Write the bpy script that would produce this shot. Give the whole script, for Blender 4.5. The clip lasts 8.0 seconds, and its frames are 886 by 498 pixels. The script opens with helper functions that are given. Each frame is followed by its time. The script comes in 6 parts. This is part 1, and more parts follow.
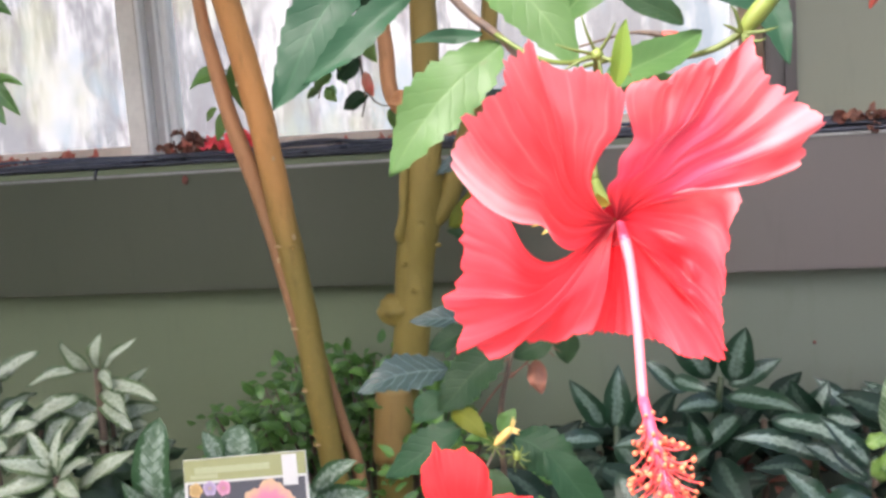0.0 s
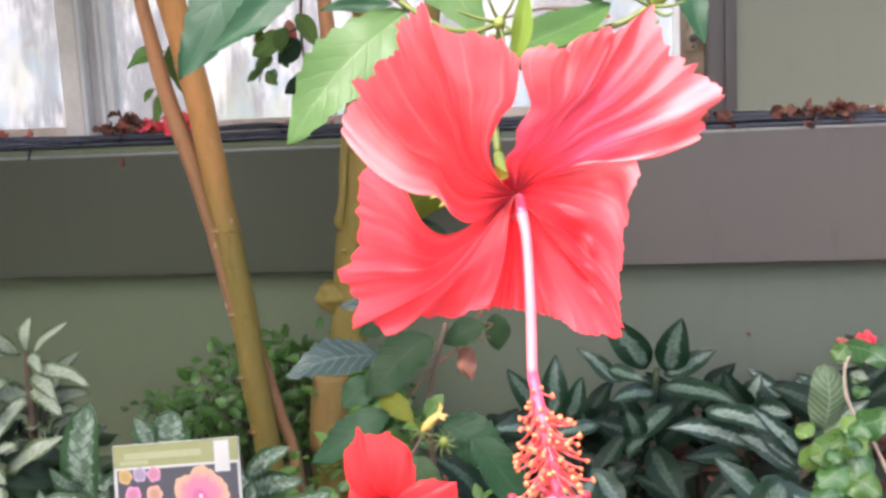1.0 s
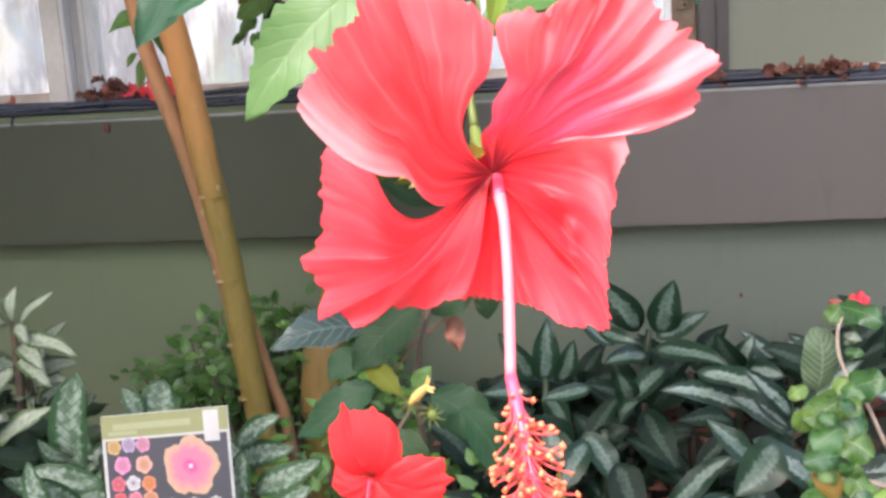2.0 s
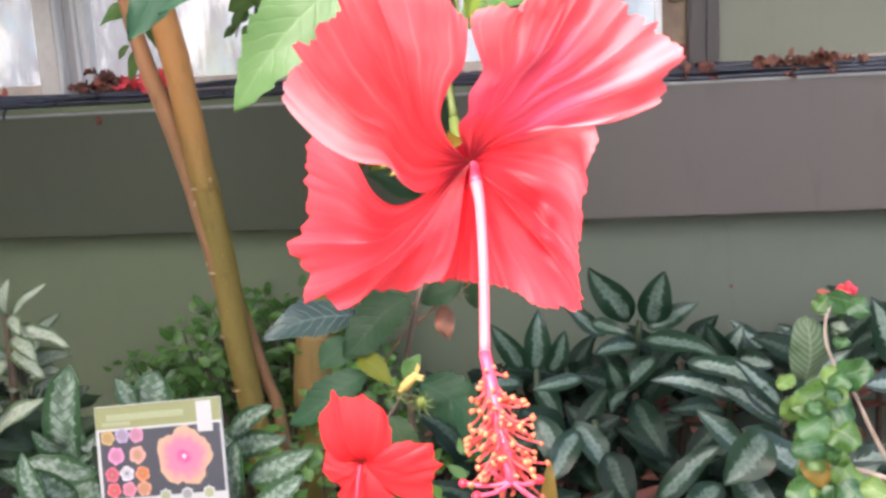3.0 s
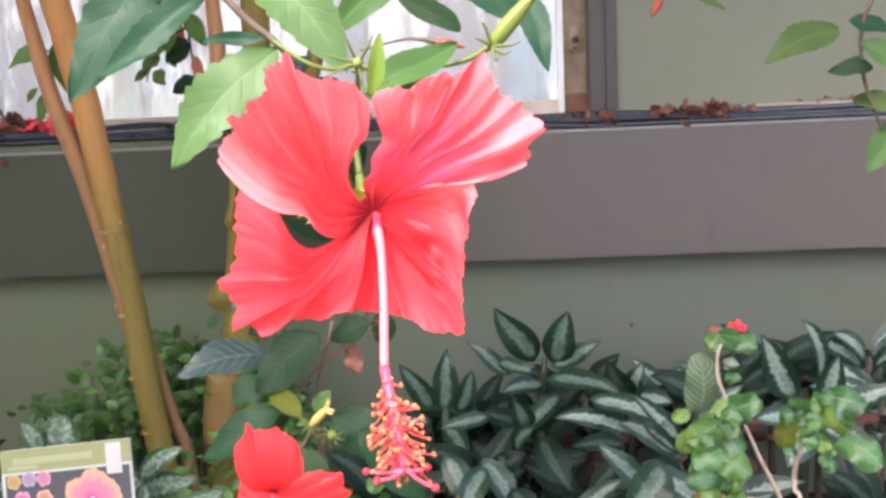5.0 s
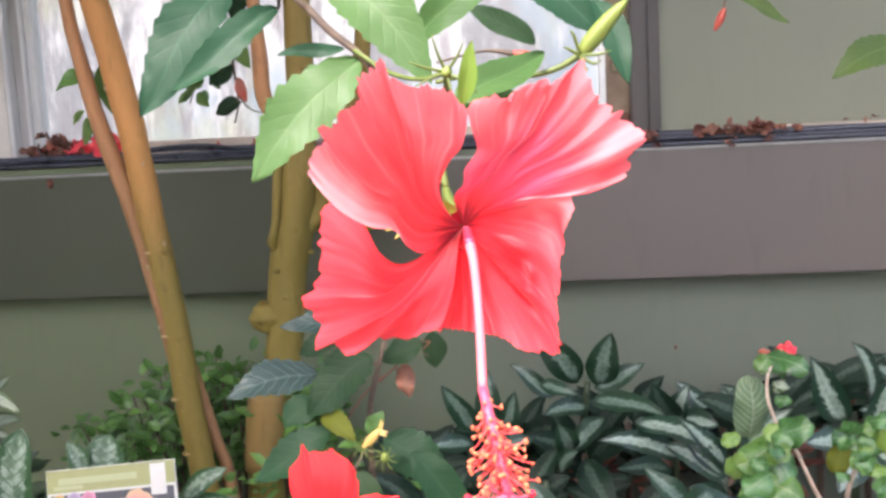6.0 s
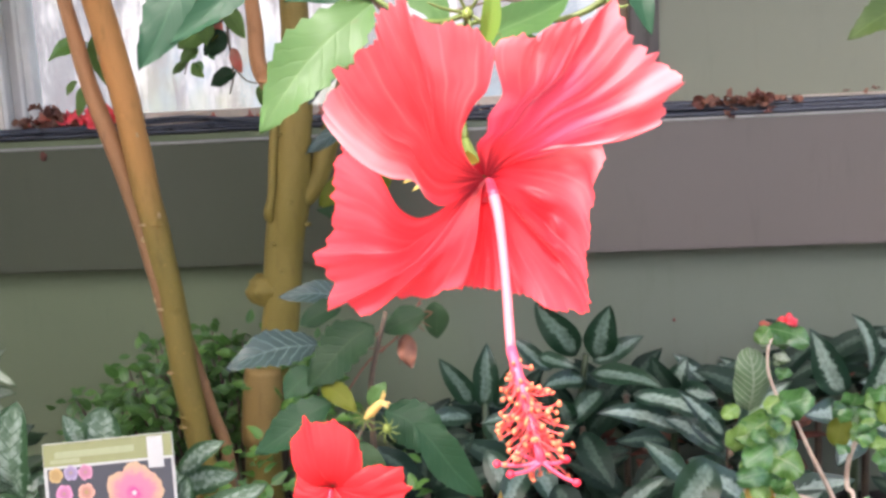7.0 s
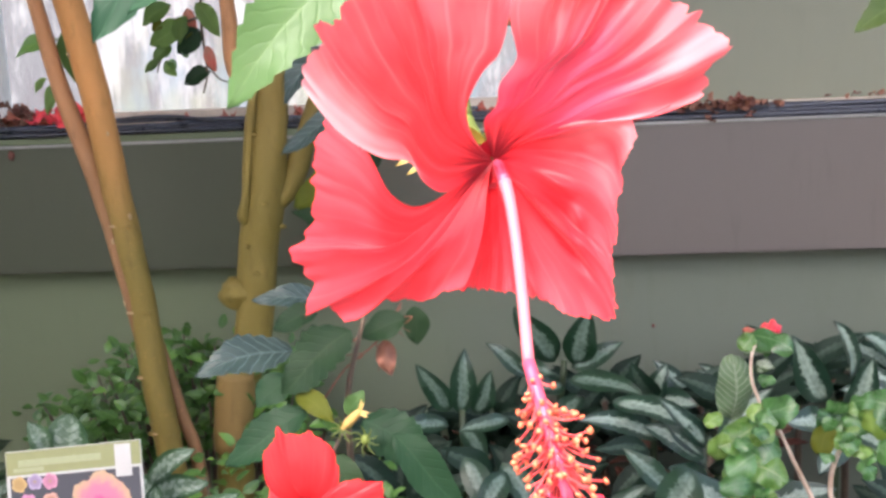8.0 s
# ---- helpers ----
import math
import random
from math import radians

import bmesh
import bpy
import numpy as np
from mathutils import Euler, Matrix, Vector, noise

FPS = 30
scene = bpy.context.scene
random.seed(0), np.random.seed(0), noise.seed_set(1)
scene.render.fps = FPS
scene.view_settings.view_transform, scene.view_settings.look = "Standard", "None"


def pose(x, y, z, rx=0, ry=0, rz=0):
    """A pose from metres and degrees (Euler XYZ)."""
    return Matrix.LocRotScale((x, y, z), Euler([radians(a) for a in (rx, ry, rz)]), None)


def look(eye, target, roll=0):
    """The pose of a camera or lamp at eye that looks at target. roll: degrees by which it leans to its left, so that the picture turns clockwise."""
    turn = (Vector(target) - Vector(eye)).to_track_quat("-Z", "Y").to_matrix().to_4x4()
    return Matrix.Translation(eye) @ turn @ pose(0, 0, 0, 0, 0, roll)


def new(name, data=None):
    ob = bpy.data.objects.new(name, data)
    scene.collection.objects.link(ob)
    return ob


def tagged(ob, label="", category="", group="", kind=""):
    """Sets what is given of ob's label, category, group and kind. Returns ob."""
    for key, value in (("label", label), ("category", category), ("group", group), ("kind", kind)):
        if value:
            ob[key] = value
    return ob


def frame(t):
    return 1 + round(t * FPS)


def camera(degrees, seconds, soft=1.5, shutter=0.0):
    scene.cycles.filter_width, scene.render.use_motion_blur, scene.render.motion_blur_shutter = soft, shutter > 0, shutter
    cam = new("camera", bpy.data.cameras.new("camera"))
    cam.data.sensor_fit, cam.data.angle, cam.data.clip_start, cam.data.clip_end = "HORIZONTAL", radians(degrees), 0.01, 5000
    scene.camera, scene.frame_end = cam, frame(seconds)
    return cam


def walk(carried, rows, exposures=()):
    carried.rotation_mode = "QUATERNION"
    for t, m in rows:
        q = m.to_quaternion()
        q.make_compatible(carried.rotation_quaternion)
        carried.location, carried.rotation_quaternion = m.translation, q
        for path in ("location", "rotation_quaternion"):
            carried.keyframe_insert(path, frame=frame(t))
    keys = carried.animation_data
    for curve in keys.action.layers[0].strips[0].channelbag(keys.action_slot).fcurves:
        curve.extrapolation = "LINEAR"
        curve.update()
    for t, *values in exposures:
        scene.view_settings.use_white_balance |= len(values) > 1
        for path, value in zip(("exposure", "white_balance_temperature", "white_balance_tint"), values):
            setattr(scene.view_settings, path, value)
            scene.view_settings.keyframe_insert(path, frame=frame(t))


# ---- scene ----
cam = camera(44.8, 8.0, soft=3.0)
PATH = [
    (0, (0.1387, -0.1458, 1.1322), (-0.2788, 1.7891, 0.8459), -4.14),
    (0.5, (0.1488, -0.1367, 1.1284), (-0.2222, 1.8071, 0.8387), -3.51),
    (1, (0.1493, -0.1363, 1.1259), (-0.1690, 1.8135, 0.8144), -2.82),
    (1.5, (0.1470, -0.1161, 1.1265), (-0.1496, 1.8294, 0.7700), -3.23),
    (1.7, (0.1486, -0.1117, 1.1269), (-0.1533, 1.8306, 0.7574), -3.25),
    (2.8, (0.1531, -0.1206, 1.1278), (-0.1518, 1.8160, 0.7320), -3.61),
    (3, (0.1553, -0.1235, 1.1276), (-0.1382, 1.8146, 0.7304), -3.44),
    (3.5, (0.1614, -0.1402, 1.1283), (-0.0739, 1.8064, 0.7341), -3.08),
    (4, (0.1686, -0.1592, 1.1299), (0.0043, 1.7967, 0.7460), -2.83),
    (4.5, (0.1695, -0.1685, 1.1350), (0.0500, 1.7941, 0.7690), -2.50),
    (4.7, (0.1690, -0.1748, 1.1361), (0.0519, 1.7904, 0.7837), -2.63),
    (5.8, (0.1464, -0.1689, 1.1345), (-0.0288, 1.8027, 0.8486), -2.83),
    (6, (0.1472, -0.1645, 1.1334), (-0.0418, 1.8059, 0.8474), -2.95),
    (6.5, (0.1492, -0.1610, 1.1289), (-0.0573, 1.8050, 0.8251), -2.81),
    (7, (0.1385, -0.1487, 1.1257), (-0.0421, 1.8151, 0.7930), -2.95),
    (7.5, (0.1185, -0.1317, 1.1199), (-0.0211, 1.8353, 0.7858), -2.50),
    (8, (0.1293, -0.1086, 1.1168), (-0.0048, 1.8601, 0.7907), -2.40),
]
walk(cam, [(t, look(eye, target, roll)) for t, eye, target, roll in PATH], exposures=[(0, 2.20, 6450, 18)])

# ---- light: bright hazy daylight through the glass roof ----
SUN_EL, SUN_AZ = 58, 205
world = bpy.data.worlds.new("sky")
scene.world = world
world.use_nodes = True
wn = world.node_tree.nodes
sky = wn.new("ShaderNodeTexSky")
sky.sky_type, sky.sun_disc = "NISHITA", False
sky.sun_elevation, sky.sun_rotation = radians(SUN_EL), radians(SUN_AZ)
sky.dust_density, sky.air_density = 6.0, 1.0
world.node_tree.links.new(sky.outputs[0], wn["Background"].inputs[0])
wn["Background"].inputs[1].default_value = 0.15
sun = new("sun", bpy.data.lights.new("sun", "SUN"))
sun.data.energy, sun.data.angle, sun.data.color = 2.8, radians(9), (1.0, 0.96, 0.9)
s_dir = Vector((math.sin(radians(SUN_AZ)) * math.cos(radians(SUN_EL)), math.cos(radians(SUN_AZ)) * math.cos(radians(SUN_EL)), math.sin(radians(SUN_EL))))
sun.matrix_world = look(s_dir * 20, (0, 0, 0))


# ---- materials ----
class Nodes:
    """Short hand for building a node tree."""

    def __init__(self, name):
        self.mat = bpy.data.materials.new(name)
        self.mat.use_nodes = True
        self.tree = self.mat.node_tree
        self.bsdf = self.tree.nodes["Principled BSDF"]
        self.out = self.tree.nodes["Material Output"]

    def put(self, socket, value):
        if isinstance(value, bpy.types.NodeSocket):
            self.tree.links.new(value, socket)
        elif isinstance(value, tuple) and len(value) == 3 and socket.type == "RGBA":
            socket.default_value = (*value, 1)
        else:
            socket.default_value = value

    def math(self, op, a, b=0.0):
        n = self.tree.nodes.new("ShaderNodeMath")
        n.operation = op
        self.put(n.inputs[0], a), self.put(n.inputs[1], b)
        return n.outputs[0]

    def mix(self, fac, a, b):
        n = self.tree.nodes.new("ShaderNodeMix")
        n.data_type = "RGBA"
        self.put(n.inputs[0], fac), self.put(n.inputs[6], a), self.put(n.inputs[7], b)
        return n.outputs[2]

    def step(self, x, lo, hi):
        n = self.tree.nodes.new("ShaderNodeMapRange")
        n.interpolation_type = "SMOOTHSTEP"
        self.put(n.inputs[0], x), self.put(n.inputs[1], lo), self.put(n.inputs[2], hi)
        return n.outputs[0]

    def coords(self, kind="Object", scale=(1, 1, 1)):
        c = self.tree.nodes.new("ShaderNodeTexCoord").outputs[kind]
        n = self.tree.nodes.new("ShaderNodeMapping")
        self.put(n.inputs[0], c)
        n.inputs[3].default_value = scale
        return n.outputs[0]

    def noise(self, vec, scale, detail=4.0, rough=0.6):
        n = self.tree.nodes.new("ShaderNodeTexNoise")
        self.put(n.inputs["Vector"], vec)
        n.inputs["Scale"].default_value, n.inputs["Detail"].default_value, n.inputs["Roughness"].default_value = scale, detail, rough
        return n.outputs[0]

    def bump(self, height, strength, dist):
        n = self.tree.nodes.new("ShaderNodeBump")
        n.inputs["Strength"].default_value, n.inputs["Distance"].default_value = strength, dist
        self.put(n.inputs["Height"], height)
        self.put(self.bsdf.inputs["Normal"], n.outputs[0])

    def set(self, **kw):
        for k, v in kw.items():
            self.put(self.bsdf.inputs[k.replace("_", " ")], v)
        return self

    def translucent(self, colour, amount):
        t = self.tree.nodes.new("ShaderNodeBsdfTranslucent")
        self.put(t.inputs[0], colour)
        m = self.tree.nodes.new("ShaderNodeMixShader")
        m.inputs[0].default_value = amount
        self.tree.links.new(self.bsdf.outputs[0], m.inputs[1])
        self.tree.links.new(t.outputs[0], m.inputs[2])
        self.tree.links.new(m.outputs[0], self.out.inputs[0])


def surface(name, a, b, big=2.0, fine=60.0, rough=0.6, bump=0.1, dist=0.002, stretch=(1, 1, 1), metal=0.0, spec=0.5):
    """A surface of two colours, blotched at one scale and grained at another."""
    n = Nodes(name)
    v = n.coords("Object", stretch)
    f1, f2 = n.noise(v, big), n.noise(v, fine, 3.0)
    col = n.mix(n.step(f1, 0.32, 0.68), a, b)
    col = n.mix(n.math("MULTIPLY", n.step(f2, 0.35, 0.75), 0.25), col, tuple(x * 0.55 for x in a))
    n.set(Base_Color=col, Roughness=n.math("ADD", n.math("MULTIPLY", f1, 0.2), rough - 0.1), Metallic=metal, Specular_IOR_Level=spec)
    n.bump(f2, bump, dist)
    return n.mat


def leaf_material(name, dark, light, vein, rough=0.4, trans=0.25, veins=9.0, silver=None, spread=0.55, relief=0.15, gloss=0.35, ridges=0.13, mottle=0.0):
    """Leaf blade: midrib and side veins along the blade's own coordinates; silver gives the marked centre of variegated kinds."""
    n = Nodes(name)
    uv = n.tree.nodes.new("ShaderNodeSeparateXYZ")
    n.tree.links.new(n.tree.nodes.new("ShaderNodeTexCoord").outputs["UV"], uv.inputs[0])
    u, v = uv.outputs[0], uv.outputs[1]
    side = n.math("MULTIPLY", n.math("ABSOLUTE", n.math("SUBTRACT", u, 0.5)), 2.0)
    obj = n.coords("Object")
    blotch = n.noise(obj, 25.0)
    rnd = n.tree.nodes.new("ShaderNodeObjectInfo").outputs["Random"]
    col = n.mix(n.step(n.math("ADD", n.math("MULTIPLY", blotch, 0.6), n.math("MULTIPLY", rnd, 0.4)), 0.25, 0.75), dark, light)
    lines = n.math("FRACT", n.math("MULTIPLY", n.math("SUBTRACT", v, n.math("MULTIPLY", side, 0.22)), veins))
    lines = n.math("ABSOLUTE", n.math("SUBTRACT", lines, 0.5))
    side_vein = n.math("SUBTRACT", 1.0, n.step(lines, 0.0, 0.16))
    mid = n.math("SUBTRACT", 1.0, n.step(side, 0.02, 0.09))
    if silver:
        jag = n.math("ADD", n.math("MULTIPLY", n.noise(n.coords("UV", (5, 16, 1)), 1.0, 3.0, 0.7), 0.75), n.math("MULTIPLY", side_vein, 0.12))
        edge = n.math("SUBTRACT", n.math("ADD", spread, n.math("MULTIPLY", n.math("SUBTRACT", jag, 0.45), 1.1)), side)
        taper = n.math("MULTIPLY", n.step(v, 0.04, 0.16), n.math("SUBTRACT", 1.0, n.step(v, 0.86, 0.99)))
        spots = n.step(n.noise(n.coords("UV", (4, 9, 1)), 1.0, 2.0, 0.5), 0.36, 0.62)
        spots = n.math("SUBTRACT", 1.0, n.math("MULTIPLY", n.math("SUBTRACT", 1.0, spots), mottle))
        col = n.mix(n.math("MULTIPLY", n.math("MULTIPLY", n.step(edge, -0.03, 0.04), taper), n.math("MULTIPLY", spots, n.math("SUBTRACT", 1.0, n.math("MULTIPLY", side_vein, mottle)))), col, silver)
        col = n.mix(n.math("MULTIPLY", mid, 0.35), col, vein)
    else:
        col = n.mix(n.math("MULTIPLY", side_vein, ridges), col, vein)
        col = n.mix(n.math("MULTIPLY", mid, 0.5), col, vein)
    fleck = n.step(n.noise(obj, 140.0, 2.0), 0.68, 0.8)
    col = n.mix(n.math("MULTIPLY", fleck, 0.25), col, (0.1, 0.075, 0.035))
    n.set(Base_Color=col, Roughness=n.math("ADD", rough - 0.08, n.math("MULTIPLY", blotch, 0.2)), Specular_IOR_Level=gloss)
    n.bump(n.math("SUBTRACT", n.math("MULTIPLY", blotch, 0.4), n.math("ADD", side_vein, mid)), relief, 0.0012)
    if trans:
        n.translucent(n.mix(0.5, col, light), trans)
    return n.mat


def petal_material(name, throat, body, rim, trans=0.3, eye=0.16, streaks=0.28, pale=(0.0, 0.0), flush=0.0, sheen=0.35):
    """Petal: dark throat with rays, satin body that lightens outwards, fine pale veins; pale: highlights painted on the
    side margins; flush: a rosy inner half.
    """
    n = Nodes(name)
    uv = n.tree.nodes.new("ShaderNodeSeparateXYZ")
    n.tree.links.new(n.tree.nodes.new("ShaderNodeTexCoord").outputs["UV"], uv.inputs[0])
    v = uv.outputs[1]
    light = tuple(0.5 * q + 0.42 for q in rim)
    bend = n.math("MULTIPLY", n.math("SUBTRACT", n.noise(n.coords("UV", (2.0, 2.0, 1)), 1.0, 1.0), 0.5), 0.07)
    turned = n.tree.nodes.new("ShaderNodeCombineXYZ")
    n.put(turned.inputs[0], n.math("ADD", uv.outputs[0], bend)), n.put(turned.inputs[1], v)

    def rays(count, along, detail=3.0, rough=0.5):
        m = n.tree.nodes.new("ShaderNodeMapping")
        n.put(m.inputs[0], turned.outputs[0])
        m.inputs[3].default_value = (count, along, 1)
        return n.noise(m.outputs[0], 1.0, detail, rough)

    ribs, soft, veins = rays(9, 0.7), rays(3.2, 1.6, 3.0), rays(34, 0.9, 2.0)
    cell = n.noise(n.coords("Object"), 420.0, 3.0)
    col = n.mix(n.math("MULTIPLY", n.step(n.math("ADD", v, n.math("MULTIPLY", n.math("SUBTRACT", soft, 0.5), 1.1)), 0.45, 1.15), 0.8), body, rim)
    col = n.mix(n.math("MULTIPLY", n.step(ribs, 0.42, 0.75), 0.22), col, rim)
    if flush:
        zone = n.math("MULTIPLY", n.step(v, 0.16, 0.36), n.math("SUBTRACT", 1.0, n.step(n.math("ADD", v, n.math("MULTIPLY", soft, 0.3)), 0.6, 1.0)))
        col = n.mix(n.math("MULTIPLY", zone, flush), col, (0.93, 0.09, 0.22))
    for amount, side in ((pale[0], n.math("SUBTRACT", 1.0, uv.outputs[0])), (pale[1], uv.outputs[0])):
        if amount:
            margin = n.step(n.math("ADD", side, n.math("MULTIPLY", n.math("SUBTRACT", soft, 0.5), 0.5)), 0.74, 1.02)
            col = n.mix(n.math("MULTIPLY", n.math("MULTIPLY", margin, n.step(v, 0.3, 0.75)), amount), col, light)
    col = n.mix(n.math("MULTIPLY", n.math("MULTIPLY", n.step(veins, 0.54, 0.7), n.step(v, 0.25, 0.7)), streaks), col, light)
    col = n.mix(n.math("MULTIPLY", n.math("MULTIPLY", n.math("SUBTRACT", 1.0, n.step(veins, 0.34, 0.46)), n.math("SUBTRACT", 1.0, n.step(v, 0.3, 0.8))), 0.2), col, throat)
    col = n.mix(n.math("SUBTRACT", 1.0, n.step(n.math("ADD", v, n.math("MULTIPLY", n.math("SUBTRACT", ribs, 0.5), 0.45)), eye * 0.35, eye * 1.9)), col, throat)
    n.set(Base_Color=col, Roughness=n.math("ADD", 0.42, n.math("MULTIPLY", soft, 0.14)), Specular_IOR_Level=0.38, Sheen_Weight=sheen, Sheen_Roughness=0.4)
    n.bump(n.math("ADD", n.math("MULTIPLY", n.math("MULTIPLY", veins, v), 0.35), n.math("ADD", n.math("MULTIPLY", n.math("MULTIPLY", ribs, v), 0.6), n.math("MULTIPLY", cell, 0.06))), 0.3, 0.0025)
    n.translucent(n.mix(n.math("MULTIPLY", n.step(v, 0.1, 0.6), 0.4), col, rim), trans)
    return n.mat


def plain(name, colour, rough=0.5, trans=0.0, grain=180.0, metal=0.0):
    n = Nodes(name)
    f = n.noise(n.coords("Object"), grain, 3.0)
    col = n.mix(n.math("MULTIPLY", f, 0.5), colour, tuple(c * 0.6 for c in colour))
    n.set(Base_Color=col, Roughness=rough, Metallic=metal)
    n.bump(f, 0.15, 0.0008)
    if trans:
        n.translucent(colour, trans)
    return n.mat


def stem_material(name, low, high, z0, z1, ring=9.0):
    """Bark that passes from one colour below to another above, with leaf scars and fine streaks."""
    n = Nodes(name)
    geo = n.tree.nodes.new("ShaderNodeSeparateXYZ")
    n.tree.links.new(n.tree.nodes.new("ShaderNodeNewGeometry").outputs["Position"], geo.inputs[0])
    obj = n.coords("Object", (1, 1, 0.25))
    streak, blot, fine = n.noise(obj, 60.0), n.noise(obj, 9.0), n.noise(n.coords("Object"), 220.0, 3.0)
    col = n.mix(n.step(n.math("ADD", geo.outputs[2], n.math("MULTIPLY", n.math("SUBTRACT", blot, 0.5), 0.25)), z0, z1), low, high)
    col = n.mix(n.math("MULTIPLY", n.step(streak, 0.5, 0.8), 0.45), col, tuple(c * 0.5 for c in low))
    col = n.mix(n.math("MULTIPLY", n.step(fine, 0.62, 0.78), 0.5), col, tuple(min(1, c * 1.8) for c in high))
    n.set(Base_Color=col, Roughness=0.62, Specular_IOR_Level=0.3)
    n.bump(n.math("ADD", n.math("ADD", streak, blot), fine), 0.6, 0.004)
    return n.mat


def graded_board(name, left_tone, faded, x0, x1, rough=0.36):
    """Long painted board: its first colour at low x passes to its second, the argument faded, at high x, with runs and
    scuffs.
    """
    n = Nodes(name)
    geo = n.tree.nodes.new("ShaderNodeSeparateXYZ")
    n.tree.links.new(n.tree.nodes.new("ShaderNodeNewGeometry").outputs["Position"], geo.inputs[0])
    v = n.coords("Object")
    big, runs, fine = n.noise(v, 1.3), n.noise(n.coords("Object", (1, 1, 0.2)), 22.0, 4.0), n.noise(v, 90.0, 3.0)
    col = n.mix(n.step(n.math("ADD", geo.outputs[0], n.math("MULTIPLY", n.math("SUBTRACT", big, 0.5), 0.9)), x0, x1), left_tone, faded)
    col = n.mix(n.math("MULTIPLY", n.step(runs, 0.52, 0.8), 0.22), col, tuple(c * 0.6 for c in left_tone))
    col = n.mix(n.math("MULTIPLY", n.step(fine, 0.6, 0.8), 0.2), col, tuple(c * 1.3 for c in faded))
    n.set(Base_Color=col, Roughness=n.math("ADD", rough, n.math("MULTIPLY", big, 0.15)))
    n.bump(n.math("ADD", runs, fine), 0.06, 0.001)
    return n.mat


M_WALL = graded_board("wall_paint", (0.138, 0.170, 0.091), (0.130, 0.153, 0.114), -0.9, 0.5, rough=0.55)
# the light's brightening from left to right is painted into the fascia's two tones
M_FASCIA = graded_board("fascia_paint", (0.054, 0.063, 0.0345), (0.116, 0.100, 0.089), -0.70, 0.55)
M_LIP = surface("lip_metal", (0.372, 0.378, 0.366), (0.300, 0.306, 0.294), 6, 90, 0.35, 0.05, 0.001, metal=0.6)
M_PANEL = graded_board("panel_paint", (0.176, 0.185, 0.130), (0.156, 0.168, 0.120), 0.5, 1.4, rough=0.5)
M_FRAME = surface("frame_paint", (0.802, 0.758, 0.670), (0.650, 0.613, 0.535), 4, 70, 0.5, 0.12, 0.002, (1.000, 1.000, 0.806))
M_WHITE = surface("white_frame", (0.84, 0.84, 0.81), (0.72, 0.72, 0.68), 5, 70, 0.45, 0.1, 0.002, (1, 1, 0.3))
M_GREYFRAME = surface("grey_frame", (0.58, 0.57, 0.55), (0.42, 0.41, 0.39), 6, 70, 0.5, 0.12, 0.002, (1, 1, 0.3))
M_POST = surface("brown_post", (0.083, 0.071, 0.062), (0.058, 0.050, 0.043), 5, 90, 0.45, 0.15, 0.002, (1, 1, 0.15))
M_JAMB = surface("brown_jamb", (0.300, 0.230, 0.145), (0.190, 0.125, 0.080), 14, 90, 0.6, 0.2, 0.002)
M_SILL = surface("sill_paint", (0.649, 0.556, 0.449), (0.494, 0.416, 0.324), 9, 120, 0.6, 0.2, 0.002)
M_CABLE = surface("cable_rubber", (0.018, 0.022, 0.033), (0.034, 0.040, 0.056), 20, 200, 0.3, 0.05, 0.001)
M_CABLE2 = surface("cable_slate", (0.075, 0.088, 0.120), (0.050, 0.060, 0.085), 20, 200, 0.25, 0.05, 0.001)
M_SOIL = surface("soil", (0.015, 0.010, 0.006), (0.009, 0.006, 0.004), 8, 90, 0.9, 0.8, 0.02)
M_FLOOR = surface("concrete", (0.173, 0.167, 0.157), (0.135, 0.132, 0.124), 1.5, 60, 0.8, 0.2, 0.003)
M_LEAF_GROUND = surface("lawn", (0.05, 0.09, 0.03), (0.035, 0.065, 0.02), 1.5, 60, 0.9, 0.4, 0.02)
M_LITTER = surface("dry_petal", (0.150, 0.042, 0.026), (0.085, 0.030, 0.020), 40, 200, 0.7, 0.3, 0.002)
M_LITTER2 = surface("faded_petal", (0.457, 0.083, 0.050), (0.332, 0.133, 0.083), 40, 200, 0.6, 0.3, 0.002)
M_REDPETAL = surface("fallen_petal", (0.850, 0.050, 0.050), (0.780, 0.060, 0.100), 40, 200, 0.5, 0.3, 0.002)
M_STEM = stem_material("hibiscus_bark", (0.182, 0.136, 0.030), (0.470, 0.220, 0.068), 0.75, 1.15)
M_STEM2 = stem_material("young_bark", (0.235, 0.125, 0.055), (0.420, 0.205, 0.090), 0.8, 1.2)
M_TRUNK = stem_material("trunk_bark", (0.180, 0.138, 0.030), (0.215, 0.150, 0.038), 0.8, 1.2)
M_STUB = stem_material("cut_wood", (0.205, 0.132, 0.040), (0.215, 0.142, 0.046), 0.3, 0.6)
M_SCAR = surface("bark_scar", (0.400, 0.280, 0.140), (0.280, 0.190, 0.090), 80, 300, 0.7, 0.3, 0.001)
M_TWIG = surface("twig_bark", (0.071, 0.050, 0.037), (0.116, 0.083, 0.050), 80, 400, 0.7, 0.3, 0.0006)
M_TAN = surface("tan_stem", (0.620, 0.500, 0.400), (0.440, 0.320, 0.240), 40, 200, 0.6, 0.3, 0.001)
M_PETAL = petal_material("petal_red", (0.300, 0.002, 0.012), (0.970, 0.024, 0.038), (0.980, 0.085, 0.110), 0.5, 0.13, 0.08)
# brighter copies for the upper petals, with their light and margin highlights painted in
M_PETAL_UP = petal_material("petal_red_lit_lip", (0.300, 0.002, 0.012), (0.975, 0.036, 0.052), (0.985, 0.240, 0.270), 0.5, 0.10, 0.22, pale=(0.55, 0.0), sheen=0.55)
